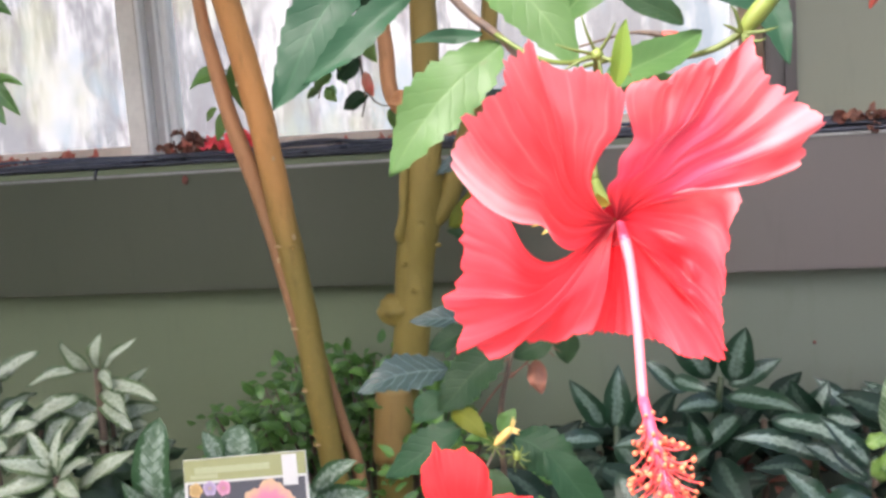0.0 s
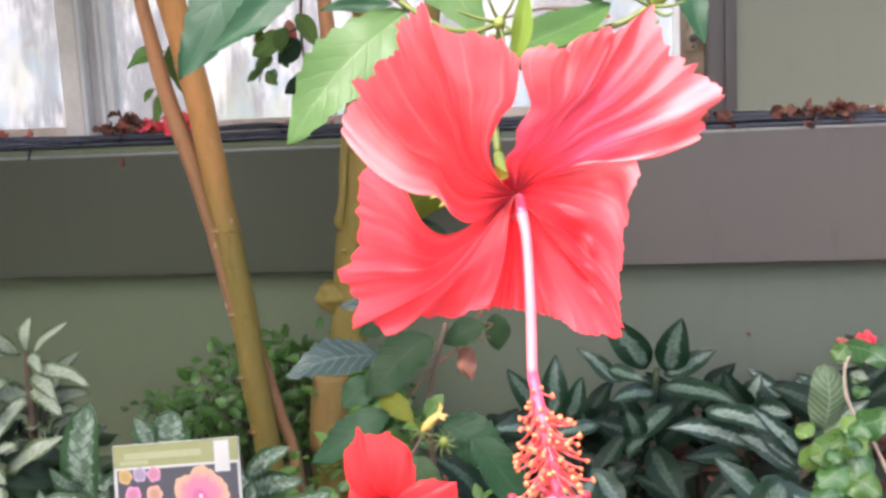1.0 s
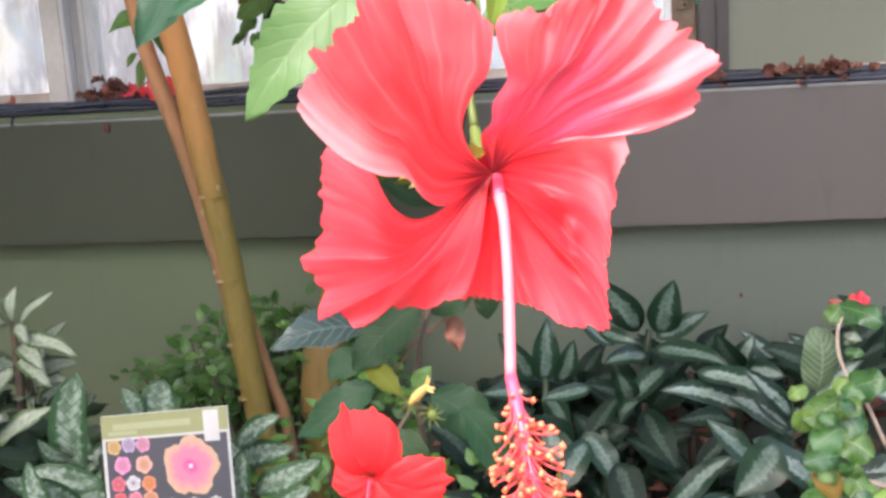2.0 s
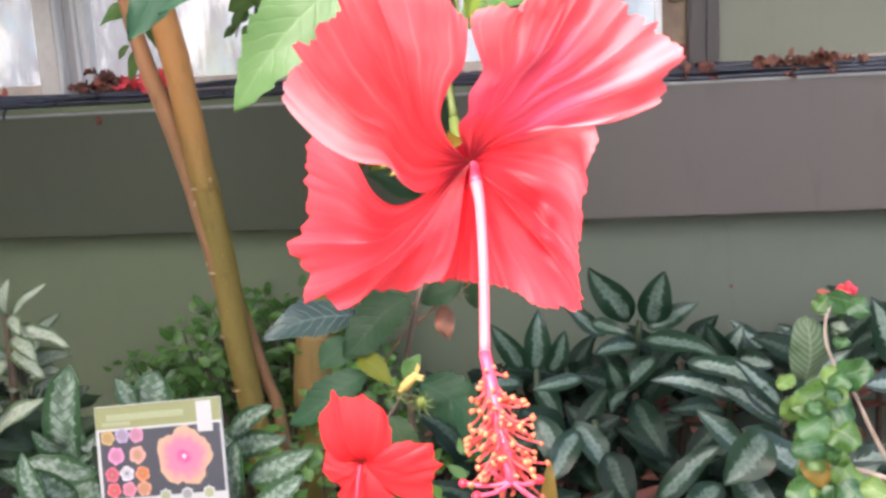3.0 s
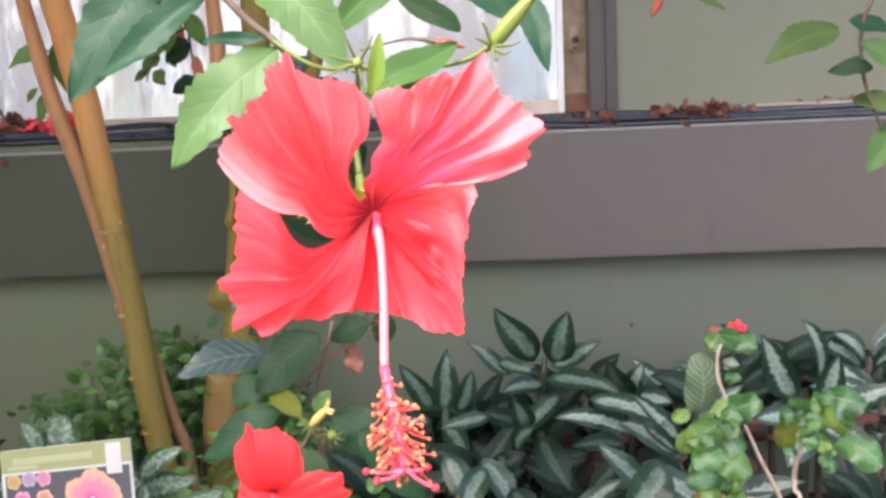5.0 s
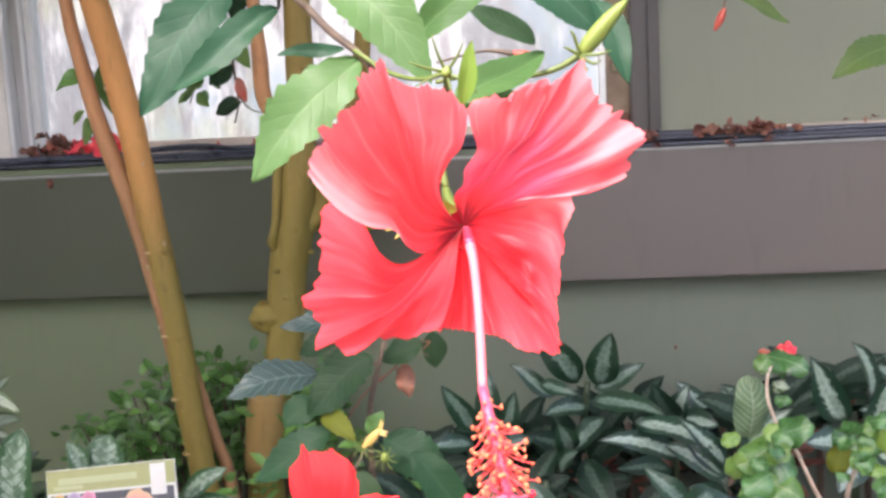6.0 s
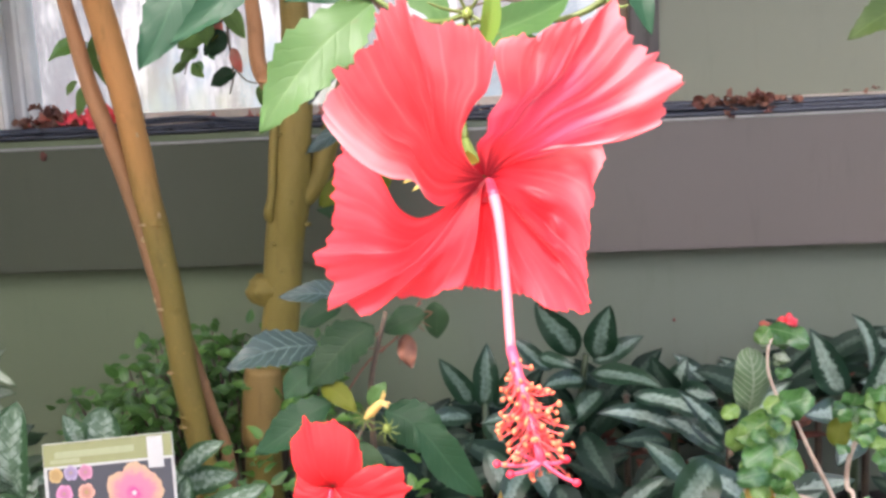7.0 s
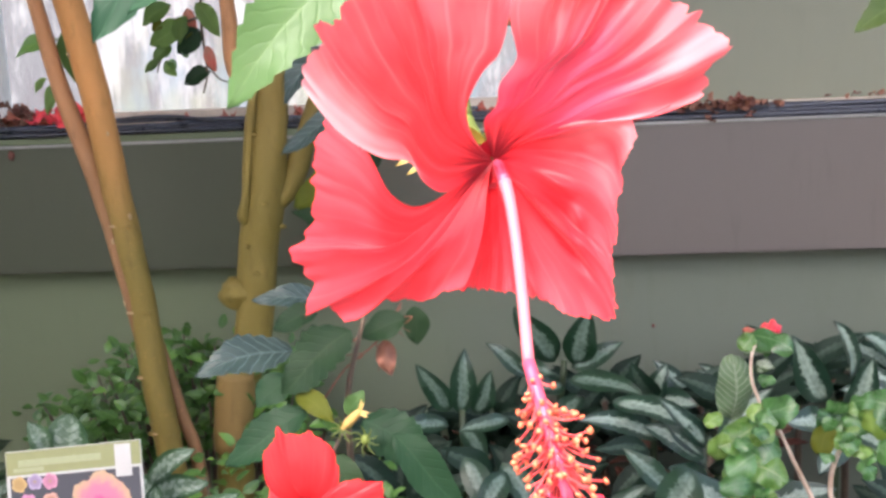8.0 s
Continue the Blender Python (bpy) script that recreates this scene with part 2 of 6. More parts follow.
M_PETAL_SIDE = petal_material("petal_red_lit_side", (0.300, 0.002, 0.012), (0.975, 0.036, 0.052), (0.985, 0.250, 0.280), 0.5, 0.10, 0.36, pale=(0.0, 0.12), flush=0.45, sheen=0.55)
# the curled margin's highlight is painted in here
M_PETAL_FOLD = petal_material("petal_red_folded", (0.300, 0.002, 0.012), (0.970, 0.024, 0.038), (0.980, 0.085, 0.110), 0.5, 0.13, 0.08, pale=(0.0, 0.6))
M_THROAT = plain("petal_throat", (0.420, 0.003, 0.016), 0.5, 0.3, 300)
M_PETAL2 = petal_material("petal_scarlet", (0.55, 0.006, 0.012), (0.94, 0.022, 0.028), (0.95, 0.040, 0.045), 0.4, 0.1, 0.04, sheen=0.1)
M_STYLE = plain("style_pink", (0.860, 0.215, 0.260), 0.4, 0.3)
M_STYLE2 = plain("style_rose", (0.820, 0.090, 0.170), 0.4, 0.3)
M_FILAMENT = plain("filament_pink", (0.860, 0.110, 0.110), 0.45, 0.3)
M_ANTHER = plain("anther_orange", (0.850, 0.215, 0.100), 0.45, 0.15, 900)
M_STIGMA = plain("stigma_red", (0.75, 0.02, 0.05), 0.55, 0.1, 1200)
M_CALYX = plain("calyx_green", (0.125, 0.170, 0.035), 0.5, 0.25)
M_SEPAL = plain("sepal_yellow", (0.380, 0.310, 0.050), 0.5, 0.35, 300)
M_BUD = plain("bud_green", (0.190, 0.250, 0.045), 0.5, 0.2, 400)
M_BUDRED = plain("bud_red", (0.373, 0.062, 0.038), 0.5, 0.2, 400)
M_BUDYEL = plain("bud_yellow", (0.72, 0.50, 0.16), 0.5, 0.25, 300)
M_LEAF_LIGHT = leaf_material("leaf_light", (0.044, 0.102, 0.028), (0.062, 0.130, 0.038), (0.100, 0.176, 0.064), 0.42, 0.3, relief=0.11, ridges=0.09, gloss=0.18)
M_LEAF_BRIGHT = leaf_material("leaf_bright", (0.110, 0.190, 0.028), (0.140, 0.230, 0.036), (0.190, 0.280, 0.060), 0.42, 0.35, relief=0.05, ridges=0.05, gloss=0.2)
M_LEAF_BLUE = leaf_material("leaf_blue_green", (0.013, 0.047, 0.024), (0.020, 0.061, 0.031), (0.033, 0.085, 0.045), 0.42, 0.25, relief=0.10, ridges=0.08, gloss=0.12)
M_LEAF_MID = leaf_material("leaf_mid", (0.010, 0.031, 0.012), (0.020, 0.047, 0.018), (0.031, 0.058, 0.026), 0.48, 0.2, gloss=0.16, ridges=0.10, relief=0.3)
M_LEAF_GREY = leaf_material("leaf_grey", (0.026, 0.051, 0.045), (0.044, 0.075, 0.067), (0.156, 0.225, 0.210), 0.4, 0.12, 8.0, relief=0.8, ridges=0.55)
M_LEAF_TEAL = leaf_material("leaf_teal", (0.009, 0.036, 0.014), (0.018, 0.052, 0.022), (0.027, 0.066, 0.032), 0.48, 0.15, gloss=0.16, ridges=0.09, relief=0.3)
M_GREENSTEM = plain("green_stem", (0.045, 0.07, 0.03), 0.5, 0.1)
M_LEAF_SIDE = leaf_material("leaf_side", (0.048, 0.085, 0.018), (0.072, 0.118, 0.026), (0.110, 0.160, 0.045), 0.4, 0.3, relief=0.2, gloss=0.3)
M_LEAF_OLIVE = leaf_material("leaf_olive", (0.084, 0.100, 0.012), (0.104, 0.122, 0.015), (0.125, 0.145, 0.024), 0.5, 0.3, relief=0.08, ridges=0.06, gloss=0.1)
M_LEAF_DARK = leaf_material("leaf_window", (0.083, 0.158, 0.036), (0.137, 0.241, 0.055), (0.196, 0.294, 0.091), 0.5, 0.5)
M_LEAF_SHRUB = leaf_material("leaf_shrub", (0.046, 0.130, 0.025), (0.128, 0.285, 0.050), (0.200, 0.360, 0.100), 0.35, 0.25, 6.0, gloss=0.6)
M_LEAF_VINE = leaf_material("leaf_vine", (0.070, 0.175, 0.032), (0.210, 0.350, 0.075), (0.340, 0.440, 0.210), 0.26, 0.25, 7.0, relief=0.35, gloss=0.65)
M_LEAF_VINE2 = leaf_material("leaf_vine_deep", (0.032, 0.108, 0.027), (0.078, 0.200, 0.052), (0.190, 0.310, 0.150), 0.25, 0.15, 7.0, relief=0.35, gloss=0.7)
M_LEAF_YELLOW = leaf_material("leaf_yellow", (0.249, 0.166, 0.029), (0.315, 0.199, 0.037), (0.299, 0.232, 0.066), 0.5, 0.3)
M_DRYLEAF = surface("dry_leaf", (0.230, 0.085, 0.045), (0.120, 0.055, 0.035), 30, 160, 0.7, 0.3, 0.002)
# croton leaf with the shade inside the bush put into its colour
M_CROTON_SHADED = leaf_material("croton_leaf_shaded", (0.012, 0.030, 0.012), (0.022, 0.048, 0.018), (0.035, 0.065, 0.030), 0.42, 0.08)
M_AGLA = leaf_material("aglaonema_leaf", (0.009, 0.030, 0.014), (0.016, 0.047, 0.023), (0.050, 0.085, 0.062), 0.32, 0.06, 10.0, (0.140, 0.205, 0.160), 0.45, gloss=0.42, mottle=0.35)
# brighter copy of the same leaf for the better lit right side
M_AGLA_LIT = leaf_material("aglaonema_leaf_lit", (0.011, 0.036, 0.020), (0.020, 0.056, 0.032), (0.080, 0.130, 0.100), 0.3, 0.1, 10.0, (0.295, 0.385, 0.315), 0.48, gloss=0.55, mottle=0.3)
# darker copy of the same leaf, with the bed's shade put into its colour
M_AGLA_SHADED = leaf_material("aglaonema_leaf_shaded", (0.005, 0.016, 0.009), (0.009, 0.026, 0.014), (0.018, 0.036, 0.024), 0.5, 0.04, 10.0, (0.045, 0.076, 0.054), 0.36, gloss=0.2, mottle=0.45)
M_SILVER = leaf_material("silver_leaf", (0.029, 0.079, 0.031), (0.052, 0.115, 0.046), (0.101, 0.173, 0.094), 0.32, 0.1, 8.0, (0.265, 0.345, 0.275), 0.70, relief=0.4, mottle=0.75)
M_RIB = leaf_material("ribbed_leaf", (0.085, 0.150, 0.075), (0.140, 0.215, 0.110), (0.360, 0.420, 0.320), 0.4, 0.15, 10.0, relief=0.8, ridges=0.6)
M_PALE = leaf_material("pale_leaf", (0.055, 0.100, 0.038), (0.095, 0.145, 0.062), (0.300, 0.355, 0.230), 0.36, 0.18, 9.0, (0.400, 0.461, 0.350), 0.72, gloss=0.5, mottle=0.35)


# ---- building helpers ----
ORIGIN = {}


def thing(name, at, label, category, group="", kind=""):
    ob = tagged(new(name), label, category, group, kind)
    ob.location = at
    ORIGIN[ob] = Vector(at)
    return ob


def part(name, bm, material, parent=None, label="", smooth=True):
    """Links a bmesh, given in world metres, as one mesh object under its thing."""
    me = bpy.data.meshes.new(name)
    base = ORIGIN[parent] if parent else Vector((0, 0, 0))
    bmesh.ops.translate(bm, verts=bm.verts, vec=-base)
    for f in bm.faces:
        f.smooth = smooth
    bm.to_mesh(me)
    bm.free()
    for m in material if isinstance(material, (list, tuple)) else (material,):
        me.materials.append(m)
    ob = new(name, me)
    if parent:
        ob.parent = parent
    ORIGIN[ob] = base
    if label:
        tagged(ob, label)
    return ob


def solid(name, bm, material, at, label, category, group="", kind="", smooth=False):
    """A thing that is one mesh."""
    ob = part(name, bm, material, None, smooth=smooth)
    return tagged(ob, label, category, group, kind)


def box(x0, x1, y0, y1, z0, z1, bevel=0.0, bm=None):
    bm = bm or bmesh.new()
    vs = bmesh.ops.create_cube(bm, size=1.0)["verts"]
    for v in vs:
        v.co = Vector((x0 + (v.co.x + 0.5) * (x1 - x0), y0 + (v.co.y + 0.5) * (y1 - y0), z0 + (v.co.z + 0.5) * (z1 - z0)))
    if bevel:
        es = list({e for v in vs for e in v.link_edges})
        bmesh.ops.bevel(bm, geom=es, offset=bevel, segments=2, affect="EDGES")
    return bm


def spline(points, steps):
    """Catmull-Rom through the points, steps per span. Points are tuples of any length."""
    p = [np.array(q, float) for q in points]
    p = [2 * p[0] - p[1], *p, 2 * p[-1] - p[-2]]
    out = []
    for i in range(1, len(p) - 2):
        for k in range(steps):
            t = k / steps
            a, b, c, d = p[i - 1], p[i], p[i + 1], p[i + 2]
            out.append(0.5 * (2 * b + (c - a) * t + (2 * a - 5 * b + 4 * c - d) * t * t + (3 * b - a - 3 * c + d) * t**3))
    out.append(p[-2])
    return out


def even(points, count):
    """Count points at even arc length along a smooth curve through the given ones."""
    c = np.array(spline(points, 8))
    s = np.r_[0, np.cumsum(np.linalg.norm(np.diff(c, axis=0), axis=1))]
    q = np.linspace(0, s[-1], count)
    return np.stack([np.interp(q, s, c[:, k]) for k in range(c.shape[1])], 1)


def tube(points, sides=12, steps=6, rough=0.0, swell=0.0, bm=None, caps=True):
    """A round, tapering stem along (x, y, z, radius) points."""
    bm = bm or bmesh.new()
    path = spline(points, steps)
    rings = []
    for i, q in enumerate(path):
        a, b = path[max(0, i - 1)], path[min(len(path) - 1, i + 1)]
        way = Vector((b - a)[:3]).normalized()
        x = way.orthogonal().normalized() if not rings else (last - way * last.dot(way)).normalized()
        last = x
        y = way.cross(x)
        ring = []
        for k in range(sides):
            an = 2 * math.pi * k / sides
            r = q[3] * (1 + rough * noise.noise(Vector((q[0] * 9 + math.cos(an), q[2] * 14, q[1] * 9 + math.sin(an)))))
            r *= 1 + swell * max(0.0, math.sin(i * 1.7)) ** 8
            ring.append(bm.verts.new(Vector(q[:3]) + (x * math.cos(an) + y * math.sin(an)) * r))
        rings.append(ring)
    for r0, r1 in zip(rings, rings[1:]):
        for k in range(sides):
            bm.faces.new((r0[k], r0[(k + 1) % sides], r1[(k + 1) % sides], r1[k]))
    if caps:
        bm.faces.new(rings[0][::-1]), bm.faces.new(rings[-1])
    return bm


def blob(at, radii, seed=0.0, amount=0.25, sub=2, bm=None, freq=1.6):
    """A lumpy rounded mass."""
    bm = bm or bmesh.new()
    for v in bmesh.ops.create_icosphere(bm, subdivisions=sub, radius=1.0)["verts"]:
        k = 1 + amount * noise.noise(v.co * freq + Vector((seed, seed * 2, 1)))
        v.co = Vector(at) + Vector((v.co.x * radii[0], v.co.y * radii[1], v.co.z * radii[2])) * k
    return bm


def leaf(base, tip, width, face=(0.0, -0.8, 0.6), fold=0.18, arch=0.08, wave=0.05, teeth=0.0, tooth_count=9, blunt=0.8, along=16, seed=0.0, curl=0.0, bm=None, oval=False):
    """A leaf blade from its base to its tip: creased along the midrib, arched, with a waved or toothed margin."""
    bm = bm or bmesh.new()
    uvl = bm.loops.layers.uv.get("UVMap") or bm.loops.layers.uv.new("UVMap")
    base, tip, face = Vector(base), Vector(tip), Vector(face)
    length = (tip - base).length
    ya = (tip - base).normalized()
    if abs(face.normalized().dot(ya)) > 0.72:
        face = Vector((0.0, -1.0, 0.0)) if abs(ya.y) < 0.8 else Vector((0.0, 0.0, 1.0))
    za = (face - ya * face.dot(ya)).normalized()
    xa = ya.cross(za)
    across = (-1.0, -0.66, -0.33, 0.0, 0.33, 0.66, 1.0)
    rows = []
    for i in range(along + 1):
        v = i / along
        half = width / 2 * max(0.0, math.sin(math.pi * min(1.0, v**blunt))) ** 0.8 * 1.02
        if oval:
            half = width / 2 * max(0.0, 1 - abs(2 * v - 1) ** 2.6) ** 0.6
        if teeth and 0 < i < along:
            half *= 1 - teeth * ((v * tooth_count) % 1.0)
        sway = 0.04 * length * math.sin(v * 3 + seed)
        row = []
        for a in across:
            x = a * half + sway * (1 - v) * v * 4
            z = fold * abs(a) * half + arch * length * 4 * v * (1 - v)
            z += wave * width * a * a * math.sin(v * 11 + seed * 3 + (1.3 if a > 0 else 0)) - curl * half * a * a
            z += 0.012 * length * noise.noise(Vector((a * 2 + seed, v * 5, seed)))
            row.append((bm.verts.new(base + ya * (v * length) + xa * x + za * z), (0.5 + a * 0.5, v)))
        rows.append(row)
    for r0, r1 in zip(rows, rows[1:]):
        for k in range(len(across) - 1):
            quad = (r0[k], r0[k + 1], r1[k + 1], r1[k])
            f = bm.faces.new([q[0] for q in quad])
            for loop, q in zip(f.loops, quad):
                loop[uvl].uv = q[1]
    return bm


def leaf_mesh(name, material, width, **kw):
    """A leaf one metre long along y, for repeats that share it."""
    me = bpy.data.meshes.new(name)
    bm = leaf((0, 0, 0), (0, 1, 0), width, face=(0, 0, 1), **kw)
    for f in bm.faces:
        f.smooth = True
    bm.to_mesh(me)
    bm.free()
    me.materials.append(material)
    return me


def leaf_pose(base, tip, face=(0, -0.8, 0.6), widen=1.0):
    base, tip, face = Vector(base), Vector(tip), Vector(face)
    y = (tip - base).normalized()
    z = (face - y * face.dot(y)).normalized()
    x = y.cross(z)
    k = (tip - base).length
    m = Matrix((x, y, z)).transposed().to_4x4()
    return Matrix.Translation(base) @ m @ Matrix.Diagonal((k * widen, k, k, 1))


def settle(ob, pivot, to, k):
    """Sets a finished thing down at its true size and distance: the place pivot goes to the place to, sizes by k."""
    ob.location = Vector(to) + (ob.location - Vector(pivot)) * k
    ob.scale = (k, k, k)


def place(name, me, m, parent):
    ob = new(name, me)
    ob.parent = parent
    ob.matrix_basis = Matrix.Translation(-ORIGIN[parent]) @ m
    return ob


# ---- structure: planted bed, knee wall, fascia, windows, glasshouse shell ----
def ground_sheet(name, x0, x1, y0, y1, n, m, amp, z=0.0):
    bm = bmesh.new()
    grid = [[bm.verts.new((x0 + (x1 - x0) * i / n, y0 + (y1 - y0) * j / m, z + amp * noise.fractal(Vector((x0 + (x1 - x0) * i / n, y0 + (y1 - y0) * j / m, 0)) * 9, 1.0, 2.0, 4))) for j in range(m + 1)] for i in range(n + 1)]
    for i in range(n):
        for j in range(m):
            bm.faces.new((grid[i][j], grid[i + 1][j], grid[i + 1][j + 1], grid[i][j + 1]))
    return bm


solid("ground", ground_sheet("ground", -4.5, 4.5, 0.25, 2.6, 160, 60, 0.035), M_SOIL, None, "dark moist soil of the planted bed", "soil", kind="structure", smooth=True)
solid("floor", box(-4.5, 4.5, -6.0, 0.2, -0.1, 0.0), M_FLOOR, None, "grey concrete path in front of the bed", "floor", kind="structure")
solid("kerb", box(-4.5, 4.5, 0.2, 0.3, -0.1, 0.08, 0.008), M_FLOOR, None, "low concrete kerb along the bed", "kerb", kind="structure")
solid("wall_north", box(-4.5, 4.5, 2.585, 2.72, -0.1, 0.66), M_WALL, None, "pale green painted knee wall behind the plants", "wall", kind="structure")
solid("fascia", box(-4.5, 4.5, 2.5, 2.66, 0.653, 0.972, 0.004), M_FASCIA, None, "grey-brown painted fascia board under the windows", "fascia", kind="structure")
solid("trim", box(-4.5, 4.5, 2.4965, 2.56, 0.970, 0.9765, 0.002), M_LIP, None, "thin pale metal lip on the fascia", "trim", kind="structure")
solid("batten", box(-4.5, 0.12, 2.512, 2.561, 0.9765, 0.994, 0.003), M_WALL, None, "green painted batten on the ledge", "batten", kind="structure")
solid("window_sill", box(-4.5, 4.5, 2.562, 2.68, 0.974, 1.012, 0.005), M_SILL, None, "dusty pale window sill", "sill", kind="structure")

# mark stains: small knots on the boards
for x, y, z, r in ((-1.115, 2.498, 0.953, 0.009), (0.474, 2.584, 0.456, 0.004), (-0.30, 2.4985, 0.86, 0.004)):
    solid("knot", blob((x, y, z), (r, 0.003, r * 1.3), x, 0.4), M_LITTER, None, "small dark rusty mark on the painted board", "stain", kind="structure", smooth=True)


def window(name, x0, x1, z0, z1, y, label):
    """A fixed window: frame members and one pane, all in the wall's opening."""
    w = tagged(new(name), label, "window", kind="structure")
    ORIGIN[w] = Vector((0, 0, 0))
    part("window_frame", box(x0, x0 + 0.022, y - 0.02, y + 0.03, z0, z1, 0.003), M_WHITE, w, "white painted side frame", False)
    part("window_frame", box(x1 - 0.016, x1, y - 0.02, y + 0.03, z0, z1, 0.003), M_WHITE, w, "white painted side frame", False)
    part("window_frame", box(x0 + 0.022, x1 - 0.016, y - 0.02, y + 0.03, z0, z0 + 0.034, 0.003), M_SILL, w, "pale dusty bottom rail", False)
    part("window_frame", box(x0 + 0.022, x1 - 0.016, y - 0.02, y + 0.03, z1 - 0.04, z1, 0.003), M_WHITE, w, "white painted top rail", False)
    p = part("pane", box(x0 + 0.02, x1 - 0.014, y + 0.004, y + 0.009, z0 + 0.032, z1 - 0.038), M_GLASS, w, "clear dusty glass pane", False)
    p.visible_shadow = False
    return w


def glass(name, dirt=0.12):
    n = Nodes(name)
    tr = n.tree.nodes.new("ShaderNodeBsdfTransparent")
    gl = n.tree.nodes.new("ShaderNodeBsdfGlossy")
    gl.inputs["Roughness"].default_value = 0.05
    df = n.tree.nodes.new("ShaderNodeBsdfDiffuse")
    df.inputs[0].default_value = (0.7, 0.72, 0.72, 1)
    m1, m2 = n.tree.nodes.new("ShaderNodeMixShader"), n.tree.nodes.new("ShaderNodeMixShader")
    fr = n.tree.nodes.new("ShaderNodeFresnel")
    n.tree.links.new(fr.outputs[0], m1.inputs[0])
    n.tree.links.new(tr.outputs[0], m1.inputs[1])
    n.tree.links.new(gl.outputs[0], m1.inputs[2])
    smear = n.noise(n.coords("Object", (6, 6, 0.6)), 2.0, 5.0)
    n.put(m2.inputs[0], n.math("MULTIPLY", n.step(smear, 0.45, 0.8), dirt))
    n.tree.links.new(m1.outputs[0], m2.inputs[1])
    n.tree.links.new(df.outputs[0], m2.inputs[2])
    n.tree.links.new(m2.outputs[0], n.out.inputs[0])
    return n.mat


M_GLASS = glass("window_glass")
window("window_1", -4.4, -1.322, 1.012, 2.3, 2.665, "bright dusty window with a white frame")
window("window_2", -1.213, 0.318, 1.012, 2.3, 2.665, "bright dusty window with a white frame above the sill")
solid("mullion", box(-1.322, -1.262, 2.61, 2.70, 1.010, 2.3, 0.005), M_FRAME, None, "broad beige painted mullion between the windows", "mullion", kind="structure")
solid("mullion_bead", box(-1.262, -1.252, 2.604, 2.70, 1.010, 2.3, 0.003), M_WHITE, None, "raised white bead along the mullion", "mullion", kind="structure")
solid("mullion_rebate", box(-1.252, -1.222, 2.645, 2.70, 1.010, 2.3, 0.002), M_GREYFRAME, None, "grey recessed strip beside the mullion", "mullion", kind="structure")
solid("mullion_bead", box(-1.222, -1.213, 2.628, 2.70, 1.010, 2.3, 0.003), M_WHITE, None, "white edge strip beside the window", "mullion", kind="structure")
solid("jamb", box(0.318, 0.378, 2.65, 2.72, 1.010, 2.3, 0.004), M_JAMB, None, "brown weathered timber jamb beside the window", "jamb", kind="structure")
latch = thing("window_latch", (0.348, 2.645, 1.2), "old brass window latch on the brown jamb", "latch")
M_BRASS = surface("old_brass", (0.42, 0.34, 0.24), (0.30, 0.22, 0.14), 60, 300, 0.5, 0.2, 0.001)
part("plate", box(0.333, 0.362, 2.640, 2.650, 1.165, 1.235, 0.002), M_BRASS, latch)
part("knob", blob((0.349, 2.634, 1.196), (0.010, 0.010, 0.010), 1.0, 0.2, 2), M_POST, latch, "dark round knob")
part("bolt", tube([(0.349, 2.638, 1.176, 0.004), (0.349, 2.632, 1.176, 0.004)], 8, 1), M_POST, latch)
solid("jamb_foot", box(0.320, 0.377, 2.640, 2.66, 1.012, 1.06, 0.003), M_DRYLEAF, None, "reddish brown block at the foot of the jamb", "block", kind="structure")
solid("window_post", box(0.378, 0.418, 2.60, 2.70, 1.010, 2.3, 0.006), M_POST, None, "dark brown window post", "post", kind="structure")
solid("window_post", box(0.418, 0.452, 2.615, 2.70, 1.010, 2.3, 0.006), M_POST, None, "dark brown window post with a groove", "post", kind="structure")
solid("wall_panel", box(0.452, 4.5, 2.64, 2.72, 1.010, 2.3), M_PANEL, None, "pale grey-green painted panel beside the window", "wall", kind="structure")
solid("wall_head", box(-4.5, 4.5, 2.58, 2.72, 2.3, 2.6), M_FRAME, None, "painted head beam over the windows", "beam", kind="structure")

# glasshouse shell round the path
M_ROOFGLASS = glass("roof_glass", 0.25)
for name, b in (("wall_west", (-4.6, -4.5, -6, 2.72)), ("wall_east", (4.5, 4.6, -6, 2.72)), ("wall_south", (-4.6, 4.6, -6.1, -6))):
    solid(name, box(b[0], b[1], b[2], b[3], -0.1, 0.95), M_WALL, None, "pale green painted knee wall of the glasshouse", "wall", kind="structure")
    g = solid(name + "_glazing", box(b[0] + 0.04, b[1] - 0.04, b[2] + 0.04, b[3] - 0.04, 0.95, 2.6), M_ROOFGLASS, None, "glazed upper wall of the glasshouse", "glazing", kind="structure")
    g.visible_shadow = False
# unseen opaque strip, added to keep sun and sky off the bed and wall
solid("roof_board", box(-4.6, 1.05, 0.0, 1.0, 0.0, 0.03), M_WHITE, None, "white roof strip added out of view to shade the bed", "roof", kind="structure")
bpy.data.objects["roof_board"].matrix_world = Matrix.Translation((0, 2.72, 2.56)) @ Matrix.Rotation(math.atan2(1.6, -4.42), 4, "X") @ Matrix.Diagonal((1, 4.1, 1, 1))
rg = bmesh.new()
for (y0, z0), (y1, z1) in (((2.72, 2.6), (-1.7, 4.2)), ((-1.7, 4.2), (-6.1, 2.6))):
    rg.faces.new([rg.verts.new(p) for p in ((-4.6, y0, z0), (4.6, y0, z0), (4.6, y1, z1), (-4.6, y1, z1))])
rg = solid("ceiling", rg, M_ROOFGLASS, None, "pitched glass roof of the glasshouse", "roof", kind="structure")
rg.visible_shadow = False
